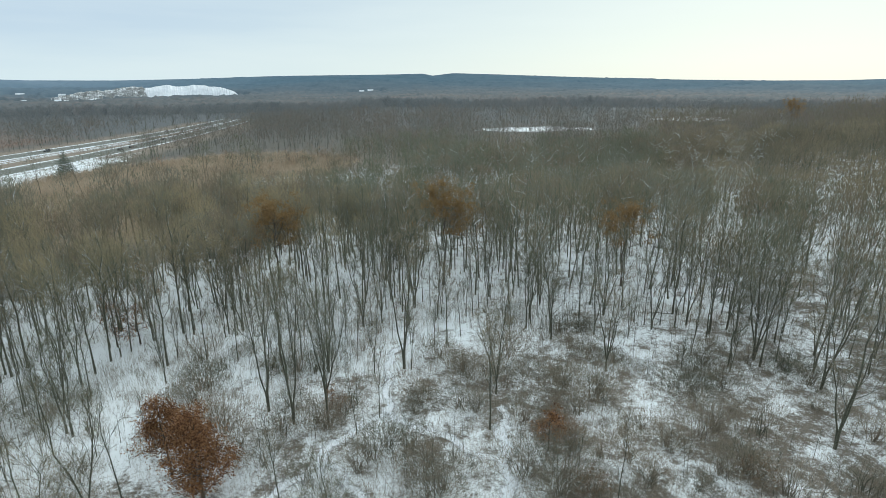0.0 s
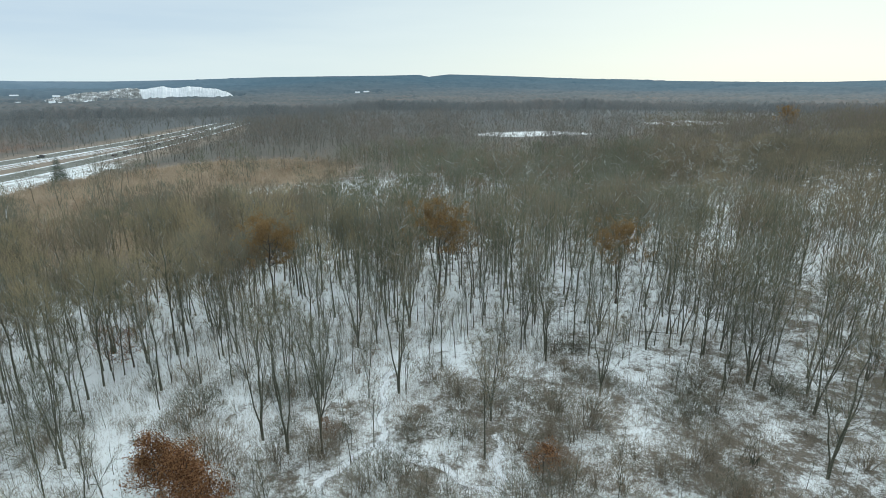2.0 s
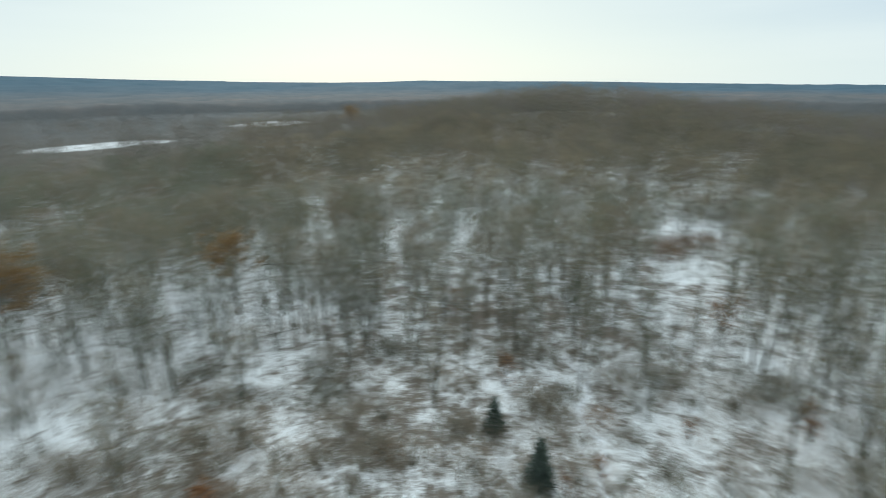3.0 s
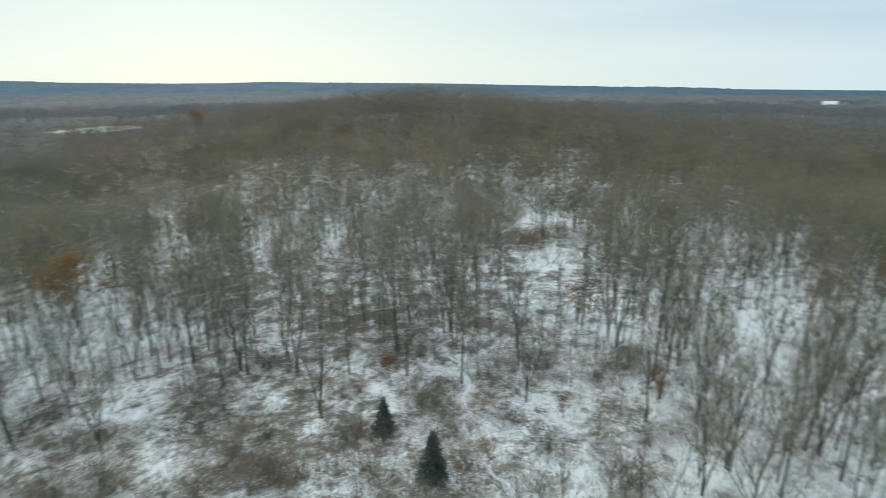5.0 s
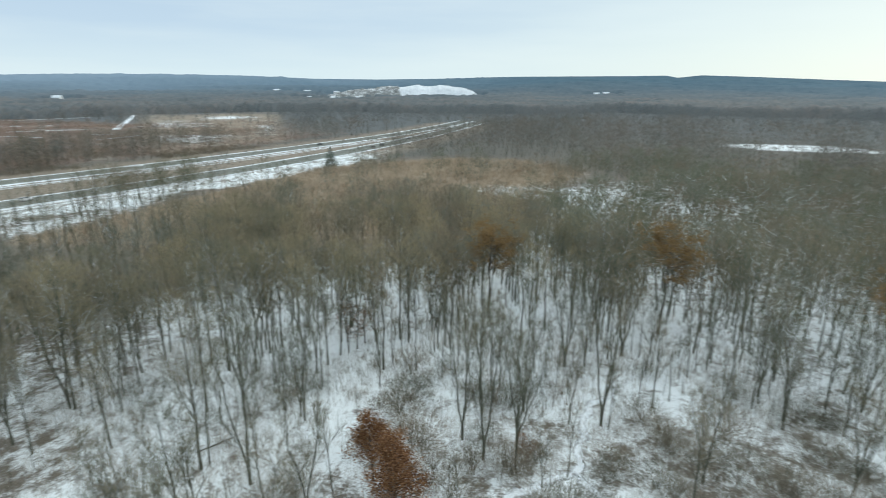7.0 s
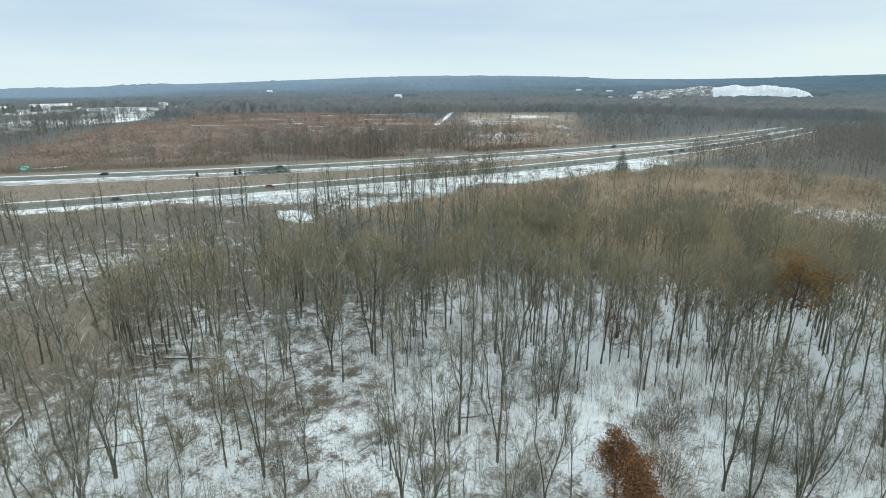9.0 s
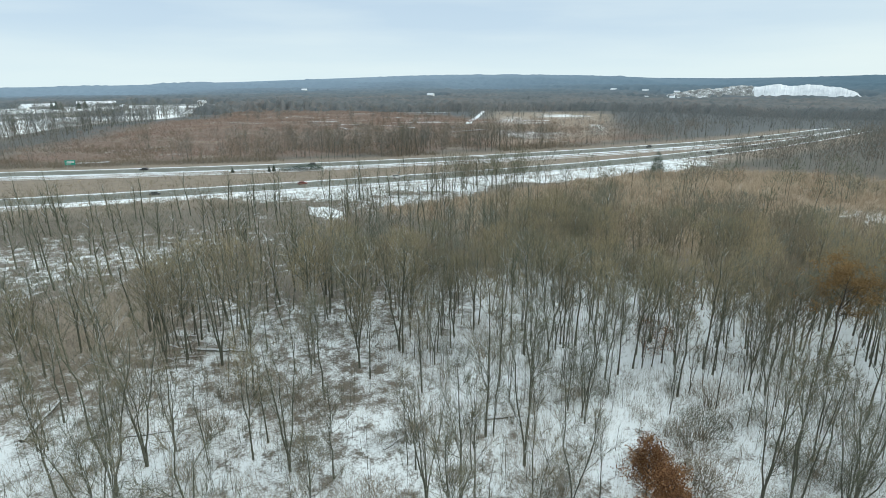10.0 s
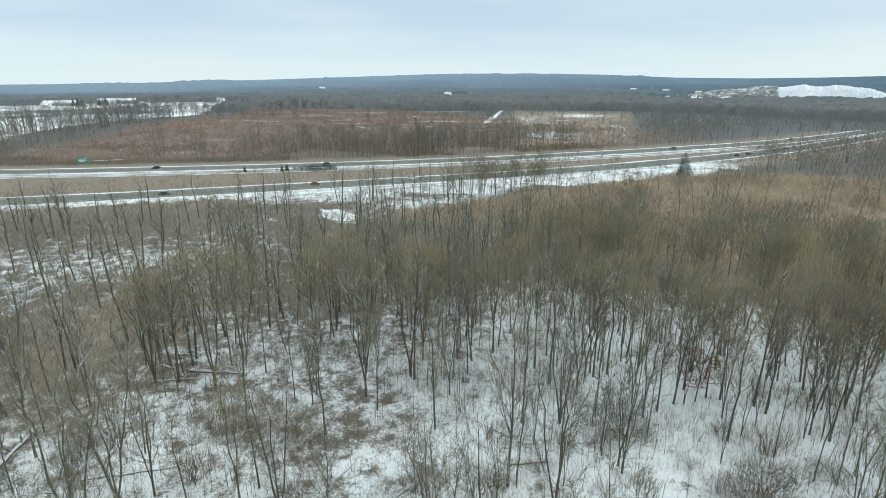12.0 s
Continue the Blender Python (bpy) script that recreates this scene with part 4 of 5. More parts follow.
# near woods, tree by tree
xs, ys = scatter(RNG, 30, 95, radians(-112), radians(127), wood_density, 0.8, apart=1.6)
order = np.argsort(np.hypot(xs, ys))
xs, ys = xs[order], ys[order]
n_tree = n_slim = 0
rest = []
for x, y in zip(xs, ys):
    kind = RNG.random()
    m = (RNG.uniform(0, 6.28), RNG.uniform(0.85, 1.18) * (1.1 if x < -30 else 1.0), RNG.normal(0, 0.035))
    if kind < 0.52 and n_tree < 245:
        grove = (singles, singles, forks, twins)[RNG.integers(0, 4)]
        if x < -15 and y > 10 and math.hypot(x, y) > 60 and RNG.random() < 0.5:
            grove = tans
        grove.put(int(RNG.integers(0, 9)), stand(None, x, y, m[0], m[1], m[2]))
        n_tree += 1
    elif n_slim < 280:
        slims.put(int(RNG.integers(0, 9)), stand(None, x, y, m[0], m[1] * 1.1, m[2]))
        n_slim += 1
    else:
        rest.append((x, y))
rest = np.array(rest).reshape(-1, 2)
for g in (singles, forks, twins, tans, rounds, slims):
    g.drop_unused()

# oaks that hold their dead leaves
RUSTY = "young oak thick with rust-brown dead leaves"
leafy_oak("oak_tree", np.random.default_rng(11), 10.0, RUSTY, 14000, 0.04, 0.27, leaf=0.105, rise=22, branches=44).matrix_basis = stand(None, -23.4, 43.2, 0.5)
leafy_oak("oak_tree", np.random.default_rng(12), 8.4, RUSTY, 8500, 0.3, 0.27, leaf=0.105, rise=22, branches=26).matrix_basis = stand(None, -28.3, 47.0, 2.0)
leafy_oak("oak_tree", np.random.default_rng(13), 5.0, "small oak with a clump of rust-red leaves", 1500, 0.35, 0.35, leaf=0.09).matrix_basis = stand(None, 11.1, 49.6, 2.0)
TAN_OAK = "tall oak with a crown of faded tan leaves"
oak_a = leafy_oak("oak_tree", np.random.default_rng(14), 18.5, TAN_OAK, 4800, 0.5, 0.36, leaf=0.19, low=0.55, mat=TAN_LEAF, branches=34)
oak_a.matrix_basis = stand(None, -0.1, 100.5, 1.0)
for x, y, h, turn in ((-31, 96, 17.5, 2.2), (35, 101, 15.5, 4.0), (205, 330, 19, 0.3), (106, -5, 10, 1.0), (121, -15, 11, 2.0), (114, -24, 10, 5.0)):
    copy_thing(oak_a, stand(None, x, y, turn, h / 18.5))
oak_b = leafy_oak("oak_tree", np.random.default_rng(15), 8.5, "slender oak with sparse rust leaves low on its trunk", 900, 0.15, 0.25, leaf=0.12)
oak_b.matrix_basis = stand(None, -47.5, 77.0, 0.0)
for x, y, h, turn in ((53.4, 47.4, 6.5, 1), (69.5, 13.3, 4.5, 2), (59.9, 23, 4.3, 3), (92.2, 31.1, 9, 4), (-14.0, 59.2, 3, 5), (47, 27, 4, 1.4), (-50.5, 76, 9, 2.6), (64, 70, 8, 0.7), (88, 32, 9, 2.1), (72.3, 14, 5, 1.1), (-54.1, 92.2, 10, 3.3), (42.4, 28.5, 3.2, 0.4)):
    copy_thing(oak_b, stand(None, x, y, turn, h / 8.5))

# conifers
spruce = conifer("spruce", np.random.default_rng(21), 6.5, "small dark green spruce in the snowy clearing")
spruce.matrix_basis = stand(None, 41.5, 31.2)
copy_thing(spruce, stand(None, 45.0, 41.4, 1.0, 0.8))
conifer("pine", np.random.default_rng(22), 12.5, "broad dark green pine standing alone beside the highway verge", 0.42).matrix_basis = stand(None, -186, 268, 2.0)
for y, off, size in ((72, 0, 0.5), (90, 1, 0.55), (93, -1, 0.6)):
    tagged(copy_thing(spruce, stand(None, far_x(y) + 19 + off, y, y, size)), "small dark conifer on the grass between the carriageways")
for x, y, size in ((-1390, 20, 2.6), (-1400, 32, 2.8), (-1380, -10, 2.4), (-1372, -18, 2.7), (-1385, -26, 2.5)):
    tagged(copy_thing(spruce, stand(None, x, y, x, size)), "tall dark conifer near far houses")

# shrubs
shrubs = Grove([shrub_thing(np.random.default_rng(600 + i), 2.2 + 0.12 * i, 17 + i, 760 + 50 * i) for i in range(6)])
spots = [(-1.2, 83.5, 1.2), (-10.5, 79.5, 1.3), (-4, 61, 1.2), (3.6, 57.5, 1.3), (-1.6, 47.5, 1.5), (-9, 47, 1.1), (-13.8, 45.6, 1.2), (31, 60.6, 1.6), (9.2, 55, 1.4), (35.2, 52.5, 1.4), (13.5, 50, 1.0), (36.5, 68.6, 1.6), (40.5, 44, 1.5), (24, 50, 1.2), (-19, 54, 1.2), (-32, 63, 1.4), (-26, 54, 1.3),
         (33, 43, 1.5), (38, 38, 1.5), (48, 35, 1.3), (58, 52, 1.4), (28, 46, 1.2), (64, 36, 1.1), (52, 12, 1.5), (46, 20, 1.4), (43.4, 40.3, 0.9), (46.3, 40.2, 0.8), (40.0, 32.6, 0.8), (42.9, 33.0, 0.85)]
for n, (x, y, s) in enumerate(spots):
    shrubs.put(n, stand(None, x, y, n * 1.3, s))
xs, ys = scatter(RNG, 30, 85, radians(-100), radians(124), lambda x, y: 0.012 + 0.05 * clearing(x, y) * (1 - 0.65 * bell(x, y, 38, 42, 22, 20)), 1.0, apart=1.0)
keep = off_trail(xs, ys, 1.8)
xs, ys = xs[keep], ys[keep]
for n, (x, y) in enumerate(list(zip(xs, ys))[:270]):
    shrubs.put(n, stand(None, x, y, n * 0.7, RNG.uniform(0.55, 1.4)))

junipers = Grove([shrub_thing(np.random.default_rng(660 + i), 2.3, 12, 1300, "low spreading dark evergreen shrub on the highway median", NEEDLE) for i in range(2)])
for ob in junipers.models:
    ob.name = "juniper"
    tagged(ob, "", "evergreen shrub", "junipers on the median")
for n, (y, off, size) in enumerate(((97, -1, 1.0), (99, 2, 1.25), (102, 0, 1.5), (104.5, 3, 1.3), (106.5, -1, 1.7), (109, 2, 1.6), (112, 0, 1.9), (114, 3, 1.4), (116, -1, 1.2))):
    junipers.put(n, stand(None, far_x(y) + 19 + off, y, n * 1.1, size))
THICKET = twig_material("thicket_twigs", (0.20, 0.13, 0.085), (0.31, 0.21, 0.13), 0.4)
thickets = Grove([shrub_thing(np.random.default_rng(640), 3.4, 16, 2200, "broad reddish-brown thicket in a snowy gap", THICKET)])
for n, (x, y, size) in enumerate(((131, 60, 1.4), (125, 62, 1.2), (135, 56, 1.15), (123, 58, 1.0), (147, -9, 1.4), (150, -4, 1.1), (14, 43.5, 0.6), (31.5, 45.5, 0.55), (12.6, 51.2, 0.75), (-13.0, 58.2, 0.5), (56, 33, 0.6))):
    thickets.put(0, stand(None, x, y, n, size), "" if n < 6 else "small reddish-brown shrub in snowy brush")
# pale-barked dead trees among the woods and in the meadow
PALE_BARK = bark_material("pale_bark", (0.26, 0.25, 0.21), (0.48, 0.46, 0.40), (0.36, 0.36, 0.30), 0.6)
pales = Grove([bare_tree(700 + i, "pale-barked leafless tree standing out from darker trees", height=13, stems=1 + i, fork=0.3, lean=0.10, crown=0.4, branches=11, reach=0.26, subs=4, twigs=3, thick=0.10, bark=PALE_BARK, hue=PALE_BARK) for i in range(2)])
for n, (x, y, h) in enumerate(((-66, 98, 13), (-73, 92, 11), (-60, 88, 12), (-84, 74, 14), (-95, 62, 12), (-78, 58, 13), (-72, 47, 14), (14, 128, 14), (-30, 150, 12), (-120, 118, 12), (-104, 140, 10), (-62, 175, 11), (-88, 105, 11), (-98, 36, 13), (-82, 30, 14))):
    pales.put(n, stand(None, x, y, n * 1.7, h / 13, RNG.normal(0, 0.06)))
# bushes over the tan meadow
xs, ys = scatter(RNG, 95, 330, radians(-80), radians(0), lambda x, y: 0.09 * tan_meadow(x, y) * step(wave(x, y, 20, 7) + 0.7 * wave(x, y, 8, 5), -0.2, 0.7), 0.85)
forest("meadow_brush", RNG, xs, ys, "grey-brown bushes and saplings over dry tan grass", height=(2.0, 6.5), branches=4, twigs=42, twig_w=0.10, long=0.28, wide=0.42, low=0.12, sides=3, trunk=0.05, hue=(BROWN_TWIG, TWIG, GREY_TWIG, THICKET))
# woods beyond, joined
A0, A1 = radians(-112), radians(127)
WOODS = "leafless grey-brown woodland of slim hardwood trees over snow"
xs, ys = scatter(RNG, 95, 150, A0, A1, wood_density, 0.8, apart=1.5)
xs, ys = np.concatenate([xs, rest[:, 0]]), np.concatenate([ys, rest[:, 1]])
open_west = xs < -105
west = (xs < -15) & ~open_west
for side, hues in ((west, (TAN_TWIG, TAN_TWIG, TWIG, BROWN_TWIG, GREY_TWIG)), (~west & ~open_west, ())):
    forest("woodland", RNG, xs[side], ys[side], WOODS, height=(12, 19), branches=12, twigs=400, twig_w=0.085, long=0.12, wide=0.25, low=0.42, trunk=0.135, hue=hues, frost=0 if side is west else 2)
xw, yw = xs[open_west], ys[open_west]
xs, ys = scatter(RNG, 150, 270, A0, A1, wood_density, 0.62)
open_west = (xs < -105) & (ys < 140)
hill = np.arctan2(xs, ys) > radians(22)
for side, hues in ((hill, (TWIG, HILL_TWIG, BROWN_TWIG)), (~hill & ~open_west, ())):
    forest("mid_woodland", RNG, xs[side], ys[side], WOODS, height=(12, 18), branches=6, twigs=190, twig_w=0.16, long=0.12, wide=0.27, sides=3, low=0.42, trunk=0.13, hue=hues, frost=9 if side is hill else 3)
xw, yw = np.concatenate([xw, xs[open_west]]), np.concatenate([yw, ys[open_west]])
forest("open_woodland", RNG, xw, yw, "open leafless woodland with snow showing between tall slim trees", height=(12, 19), branches=18, twigs=120, twig_w=0.09, long=0.12, wide=0.25, low=0.35, trunk=0.2)
xs, ys = scatter(RNG, 270, 560, A0, A1, wood_density, 0.33)
more = scatter(RNG, 245, 345, radians(20), A1, wood_density, 0.28)
xs, ys = np.concatenate([xs, more[0]]), np.concatenate([ys, more[1]])
hill = np.arctan2(xs, ys) > radians(20)
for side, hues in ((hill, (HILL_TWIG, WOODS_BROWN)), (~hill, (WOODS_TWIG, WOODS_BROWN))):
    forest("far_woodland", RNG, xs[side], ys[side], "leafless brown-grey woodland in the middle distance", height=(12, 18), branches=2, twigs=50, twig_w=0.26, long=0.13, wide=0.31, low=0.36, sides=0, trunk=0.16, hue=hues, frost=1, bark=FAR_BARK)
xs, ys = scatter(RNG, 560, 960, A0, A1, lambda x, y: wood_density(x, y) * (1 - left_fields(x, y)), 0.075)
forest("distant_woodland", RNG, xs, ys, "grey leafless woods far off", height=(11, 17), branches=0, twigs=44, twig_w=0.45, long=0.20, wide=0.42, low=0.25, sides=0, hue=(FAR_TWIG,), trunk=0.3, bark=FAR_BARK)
# rows and clumps of trees in the far snowy fields
rows = [((-606, -60), (-612, -17), 26, 9), ((-631, 9), (-752, 45), 20, 10), ((-752, 45), (-897, 140), 26, 9), ((-897, 140), (-1197, 234), 22, 10), ((-1000, -50), (-1127, 87), 26, 14), ((-820, -60), (-800, 20), 10, 16), ((-1367, -84), (-1300, 20), 16, 18)]
rows += [((-600, -10), (-700, 30), 34, 16), ((-640, -60), (-760, -10), 34, 26), ((-700, 40), (-860, 110), 30, 16), ((-760, -80), (-940, 40), 40, 40), ((-900, 60), (-1100, 150), 40, 30), ((-1150, -60), (-1350, 130), 50, 40)]
fx = np.concatenate([np.linspace(a[0], b[0], n) + RNG.normal(0, w, n) for a, b, n, w in rows])
fy = np.concatenate([np.linspace(a[1], b[1], n) + RNG.normal(0, w * 0.7, n) for a, b, n, w in rows])
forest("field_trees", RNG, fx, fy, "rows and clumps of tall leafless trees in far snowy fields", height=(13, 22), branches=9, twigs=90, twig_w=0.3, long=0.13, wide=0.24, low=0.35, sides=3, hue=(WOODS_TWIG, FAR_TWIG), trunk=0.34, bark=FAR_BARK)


def far_open(x, y):
    """Where the far country is not wooded: fields, the snow heaps and the ground before houses."""
    r, a = np.hypot(x, y), np.arctan2(x, y)
    f = np.maximum(np.maximum(red_meadow(x, y), left_fields(x, y)), cutover(x, y))
    d = np.degrees(a)
    f = np.maximum(f, step(d, -37, -36) * (1 - step(d, -19.5, -18.5)) * step(r, 2040, 2090) * (1 - step(r, 2420, 2460)))
    for hx, hy, *rest in HOUSES:
        hr, ha = math.hypot(hx, hy), math.atan2(hx, hy)
        f = np.maximum(f, (1 - step(np.abs(a - ha) * hr, 45, 75)) * step(r, hr - 260, hr - 200) * (1 - step(r, hr + 30, hr + 60)))
    return f


def far_canopy():
    """The closed roof of the far woods, lumpy with crowns."""
    rng = np.random.default_rng(77)
    rings, spokes = 95, 1400
    rad = 930 * (4700 / 930) ** (np.arange(rings) / (rings - 1))
    ang = np.linspace(radians(-125), radians(130), spokes)
    rr, aa = np.meshgrid(rad, ang, indexing="ij")
    rr = rr * (1 + rng.uniform(-0.004, 0.004, rr.shape))
    x, y = rr * np.sin(aa), rr * np.cos(aa)
    lump = rng.normal(0, 1, rr.shape)
    lump = 0.5 * lump + 0.5 * np.roll(lump, 1, 1)
    wooded = (1 - far_open(x, y)) * step(rr, 932, 960)
    edge = wooded + 0.18 * lump
    tall = (11.5 + 2.6 * lump + 2.5 * wave(x, y, 40, 5)) * np.clip(edge * 2 - 0.6, 0, 1)
    z = land(x, y) + tall - 2.5 * (edge < 0.3)
    v = np.stack([x, y, z], -1).reshape(-1, 3)
    i = np.arange(rings - 1)[:, None] * spokes
    j = np.arange(spokes - 1)[None, :]
    a, b, c, d = i + j, i + spokes + j, i + spokes + j + 1, i + j + 1
    keep = ((edge[:-1, :-1] > 0.05) | (edge[1:, 1:] > 0.05)).ravel()
    t = np.concatenate([np.stack([a, c, b], -1).reshape(-1, 3)[keep], np.stack([a, d, c], -1).reshape(-1, 3)[keep]])
    return tagged(mesh_object("far_woods", v, t, CANOPY, smooth=True), "brown-grey woods, hazed blue in colour, rolling towards the horizon", "woods", kind="stuff")


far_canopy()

# undergrowth
def near_brush(x, y):
    return np.clip(0.047 + 0.028 * clearing(x, y) - 0.042 * bell(x, y, 38, 42, 20, 18) + 0.05 * wave(x, y, 4.5, 3), 0, 0.09)


xs, ys = scatter(RNG, 28, 100, radians(-105), radians(127), near_brush, 36)
keep = off_trail(xs, ys, 0.45)
xs, ys = xs[keep], ys[keep]
brush("undergrowth", RNG, xs, ys, "thin grey-brown stems and dry grass poking through snow", SHRUB_TWIG, (0.3, 1.7), 0.021, 9, 0.22)
xs, ys = scatter(RNG, 30, 95, radians(-60), radians(127), lambda x, y: 0.09 * clearing(x, y) * step(wave(x, y, 6, 2), -0.2, 0.7), 9)
keep = off_trail(xs, ys, 0.5)
brush("dry_grass", RNG, xs[keep], ys[keep], "pale straw-coloured dry grass standing in snow", STRAW, (0.3, 1.2), 0.02, 11, 0.25, 0.4)
xs, ys = scatter(RNG, 30, 98, radians(-105), radians(127), lambda x, y: np.clip(0.055 + 0.045 * wave(x, y, 7, 6) - 0.03 * clearing(x, y), 0, 0.09), 2.6, apart=0.5)
keep = off_trail(xs, ys, 0.9)
forest("saplings", RNG, xs[keep], ys[keep], "thin leafless saplings standing close under the taller trees", height=(2.5, 8), branches=5, twigs=14, twig_w=0.02, long=0.16, wide=0.14, sides=3, low=0.3, trunk=0.03, hue=(TWIG, SHRUB_TWIG, GREY_TWIG))
xs, ys = scatter(RNG, 100, 330, radians(-100), radians(127), lambda x, y: 0.09 * tan_meadow(x, y) + 0.02, 3.2)
keep = tan_meadow(xs, ys) > 0.3
brush("dry_scrub", RNG, xs[keep], ys[keep], "dry tan-brown scrub and tall grass in the meadow", TAN_SCRUB, (0.8, 3.2), 0.15, 9, 0.5, 0.9)
brush("far_undergrowth", RNG, xs[~keep], ys[~keep], "thin grey-brown brush under the trees", SHRUB_TWIG, (0.8, 2.4), 0.12, 5)
xs, ys = scatter(RNG, 95, 300, radians(-112), radians(-50), lambda x, y: 0.09 * (1 - step(x, -110, -90)) * step(x, near_x(y) + 14, near_x(y) + 24) * (1 - step(y, 85, 120)) * (0.7 + 0.3 * wave(x, y, 9, 4)), 2.2)
brush("verge_brush", RNG, xs, ys, "low grey-brown brush between the woods and the highway", SHRUB_TWIG, (0.6, 2.2), 0.08, 9, 0.6, 1.2)
yy = RNG.uniform(40, 380, 2600)
xx = near_x(yy) + 8 + 34 * RNG.random(2600) ** 0.6
keep = wave(xx, yy, 8, 2) + 0.5 * wave(xx, yy, 3, 5) > 0.45
brush("verge_tufts", RNG, xx[keep], yy[keep], "tufts of dry grass and low brush on the snowy verge", SHRUB_TWIG, (0.4, 1.8), 0.09, 9, 0.5, 0.8)
xs, ys = scatter(RNG, 84, 160, radians(-108), radians(-72), lambda x, y: 0.09 * bell(x, y, -116, 0, 30, 18), 7)
brush("matted_grass", RNG, xs, ys, "matted pale dry grass under open trees", STRAW, (0.3, 1.1), 0.05, 9, 0.7, 0.6)
xs, ys = scatter(RNG, 280, 1150, radians(-110), radians(-25), lambda x, y: 0.09 * red_meadow(x, y) * (0.6 + 0.4 * wave(x, y, 22, 5)), 0.8)
brush("red_scrub", RNG, xs, ys, "reddish-brown dry scrub beyond the highway", RED_SCRUB, (0.5, 1.5), 0.4, 7, 0.8, 5.0)
xs, ys = scatter(RNG, 200, 640, radians(-110), radians(-15), lambda x, y: 0.05 * road_zone(x, y) * (np.abs(x - near_x(y)) > 9) * (np.abs(x - far_x(y)) > 9) * (1 - verge_snow(x, y)), 0.8)
brush("verge_grass", RNG, xs, ys, "dry olive grass on the verge and between carriageways", TAN_SCRUB, (0.15, 0.5), 0.3, 4, 0.8)

# tree belt beyond the highway, brush at its foot, and lone trees and bushes over the red meadow
BELT = RNG.uniform(40, 325, 430)
BELT_X = far_x(BELT) - 24 - 95 * RNG.random(430) ** 1.3
keep = RNG.random(430) < np.clip(0.25 + 0.75 * step(BELT, 85, 150), 0, 1)
forest("roadside_trees", RNG, BELT_X[keep], BELT[keep], "belt of leafless trees beside the highway", height=(11, 20), branches=8, twigs=150, twig_w=0.17, long=0.12, wide=0.24, low=0.3, sides=3, trunk=0.14, hue=(WOODS_TWIG, WOODS_BROWN, BROWN_TWIG), frost=1, bark=FAR_BARK)
yy = RNG.uniform(-90, 330, 5200)
xx = far_x(yy) - 24 - 100 * RNG.random(5200) ** 1.5
keep = wave(xx, yy, 16, 4) > -0.25
brush("roadside_brush", RNG, xx[keep], yy[keep], "grey-brown brush along the far side of the highway", BROWN_TWIG, (1.0, 3.6), 0.16, 6, 0.4, 1.6)
xs, ys = scatter(RNG, 400, 1000, radians(-90), radians(-40), lambda x, y: 0.09 * red_meadow(x, y) * step(wave(x, y, 55, 7) + 0.6 * wave(x, y, 19, 2), -0.1, 0.7), 0.045)
forest("meadow_bushes", RNG, xs, ys, "bushes and small leafless trees over the red-brown meadow", height=(2.5, 7), branches=3, twigs=60, twig_w=0.28, long=0.25, wide=0.5, low=0.12, sides=3, trunk=0.1, hue=(WOODS_BROWN, BROWN_TWIG, RED_SCRUB), bark=FAR_BARK)
xs, ys = scatter(RNG, 420, 1000, radians(-88), radians(-40), lambda x, y: 0.09 * red_meadow(x, y) * step(np.hypot(x, y) + 120 * wave(x, y, 60, 3), 500, 820), 0.008)
forest("meadow_trees", RNG, xs, ys, "scattered leafless trees over the red-brown meadow", height=(10, 18), branches=6, twigs=90, twig_w=0.26, long=0.13, wide=0.24, low=0.3, sides=3, trunk=0.2, hue=(WOODS_TWIG, WOODS_BROWN), bark=FAR_BARK)
for k in range(34):
    a, r = radians(RNG.uniform(-76, -46)), RNG.uniform(500, 930)
    x, y = r * math.sin(a), r * math.cos(a)
    if red_meadow(x, y) > 0.6:
        w, turn = RNG.uniform(5, 26), RNG.normal(0.9, 0.5)
        px, py = winding([(x - w * math.cos(turn), y - w * math.sin(turn)), (x, y), (x + w * math.cos(turn), y + w * math.sin(turn))], 12)
        strip("snow_patch", px, py, RNG.uniform(0.8, 2.6), SNOW, 0.08, ground, ragged=0.8, seed=140 + k)


# ---------------------------------------------------------------- ridge
def build_ridge(name, dist, base, amp, seed, mat, label):
    a = np.linspace(radians(-130), radians(130), 900)
    h = base(a) + amp * wave(a * 100, a * 37, 9, seed) + 0.12 * amp * wave(a * 100, a * 60, 0.7, seed + 2) + 0.06 * amp * wave(a * 400, a * 60, 0.9, seed + 5)
    x, y = dist * np.sin(a), dist * np.cos(a)
    rows = [np.stack([x * 0.93, y * 0.93, np.full_like(x, -75)], -1), np.stack([x, y, h], -1), np.stack([x * 1.02, y * 1.02, np.full_like(x, -75)], -1)]
    v = np.concatenate(rows)
    n = len(a)
    i = np.arange(n - 1)
    t = [np.stack(q, -1) for k in (0, n) for q in ((i + k, i + 1 + k, i + 1 + k + n), (i + k, i + 1 + k + n, i + k + n))]
    return tagged(mesh_object(name, v, np.concatenate(t), mat), label, "ridge", kind="structure")


build_ridge("backdrop_hills", 4750, skyline, 2.5, 3, RIDGE, "wooded ridge on the horizon, coloured blue-grey with haze")


# ---------------------------------------------------------------- far snow mound
def patchy_material():
    m, nt, ln, b = material("patchy_snow_slope", 0.85)
    f = noise_node(nt, ln, 0.05, 5, 0.7)
    g = noise_node(nt, ln, 0.4, 3, 0.6)
    col = ramp_node(nt, ln, math_node(nt, ln, "MULTIPLY_ADD", g, 0.3, f), [(0.58, (0.17, 0.175, 0.17)), (0.70, (0.36, 0.37, 0.37)), (0.80, (0.8, 0.82, 0.84))])
    ln.new(col, b.inputs["Base Color"])
    return m


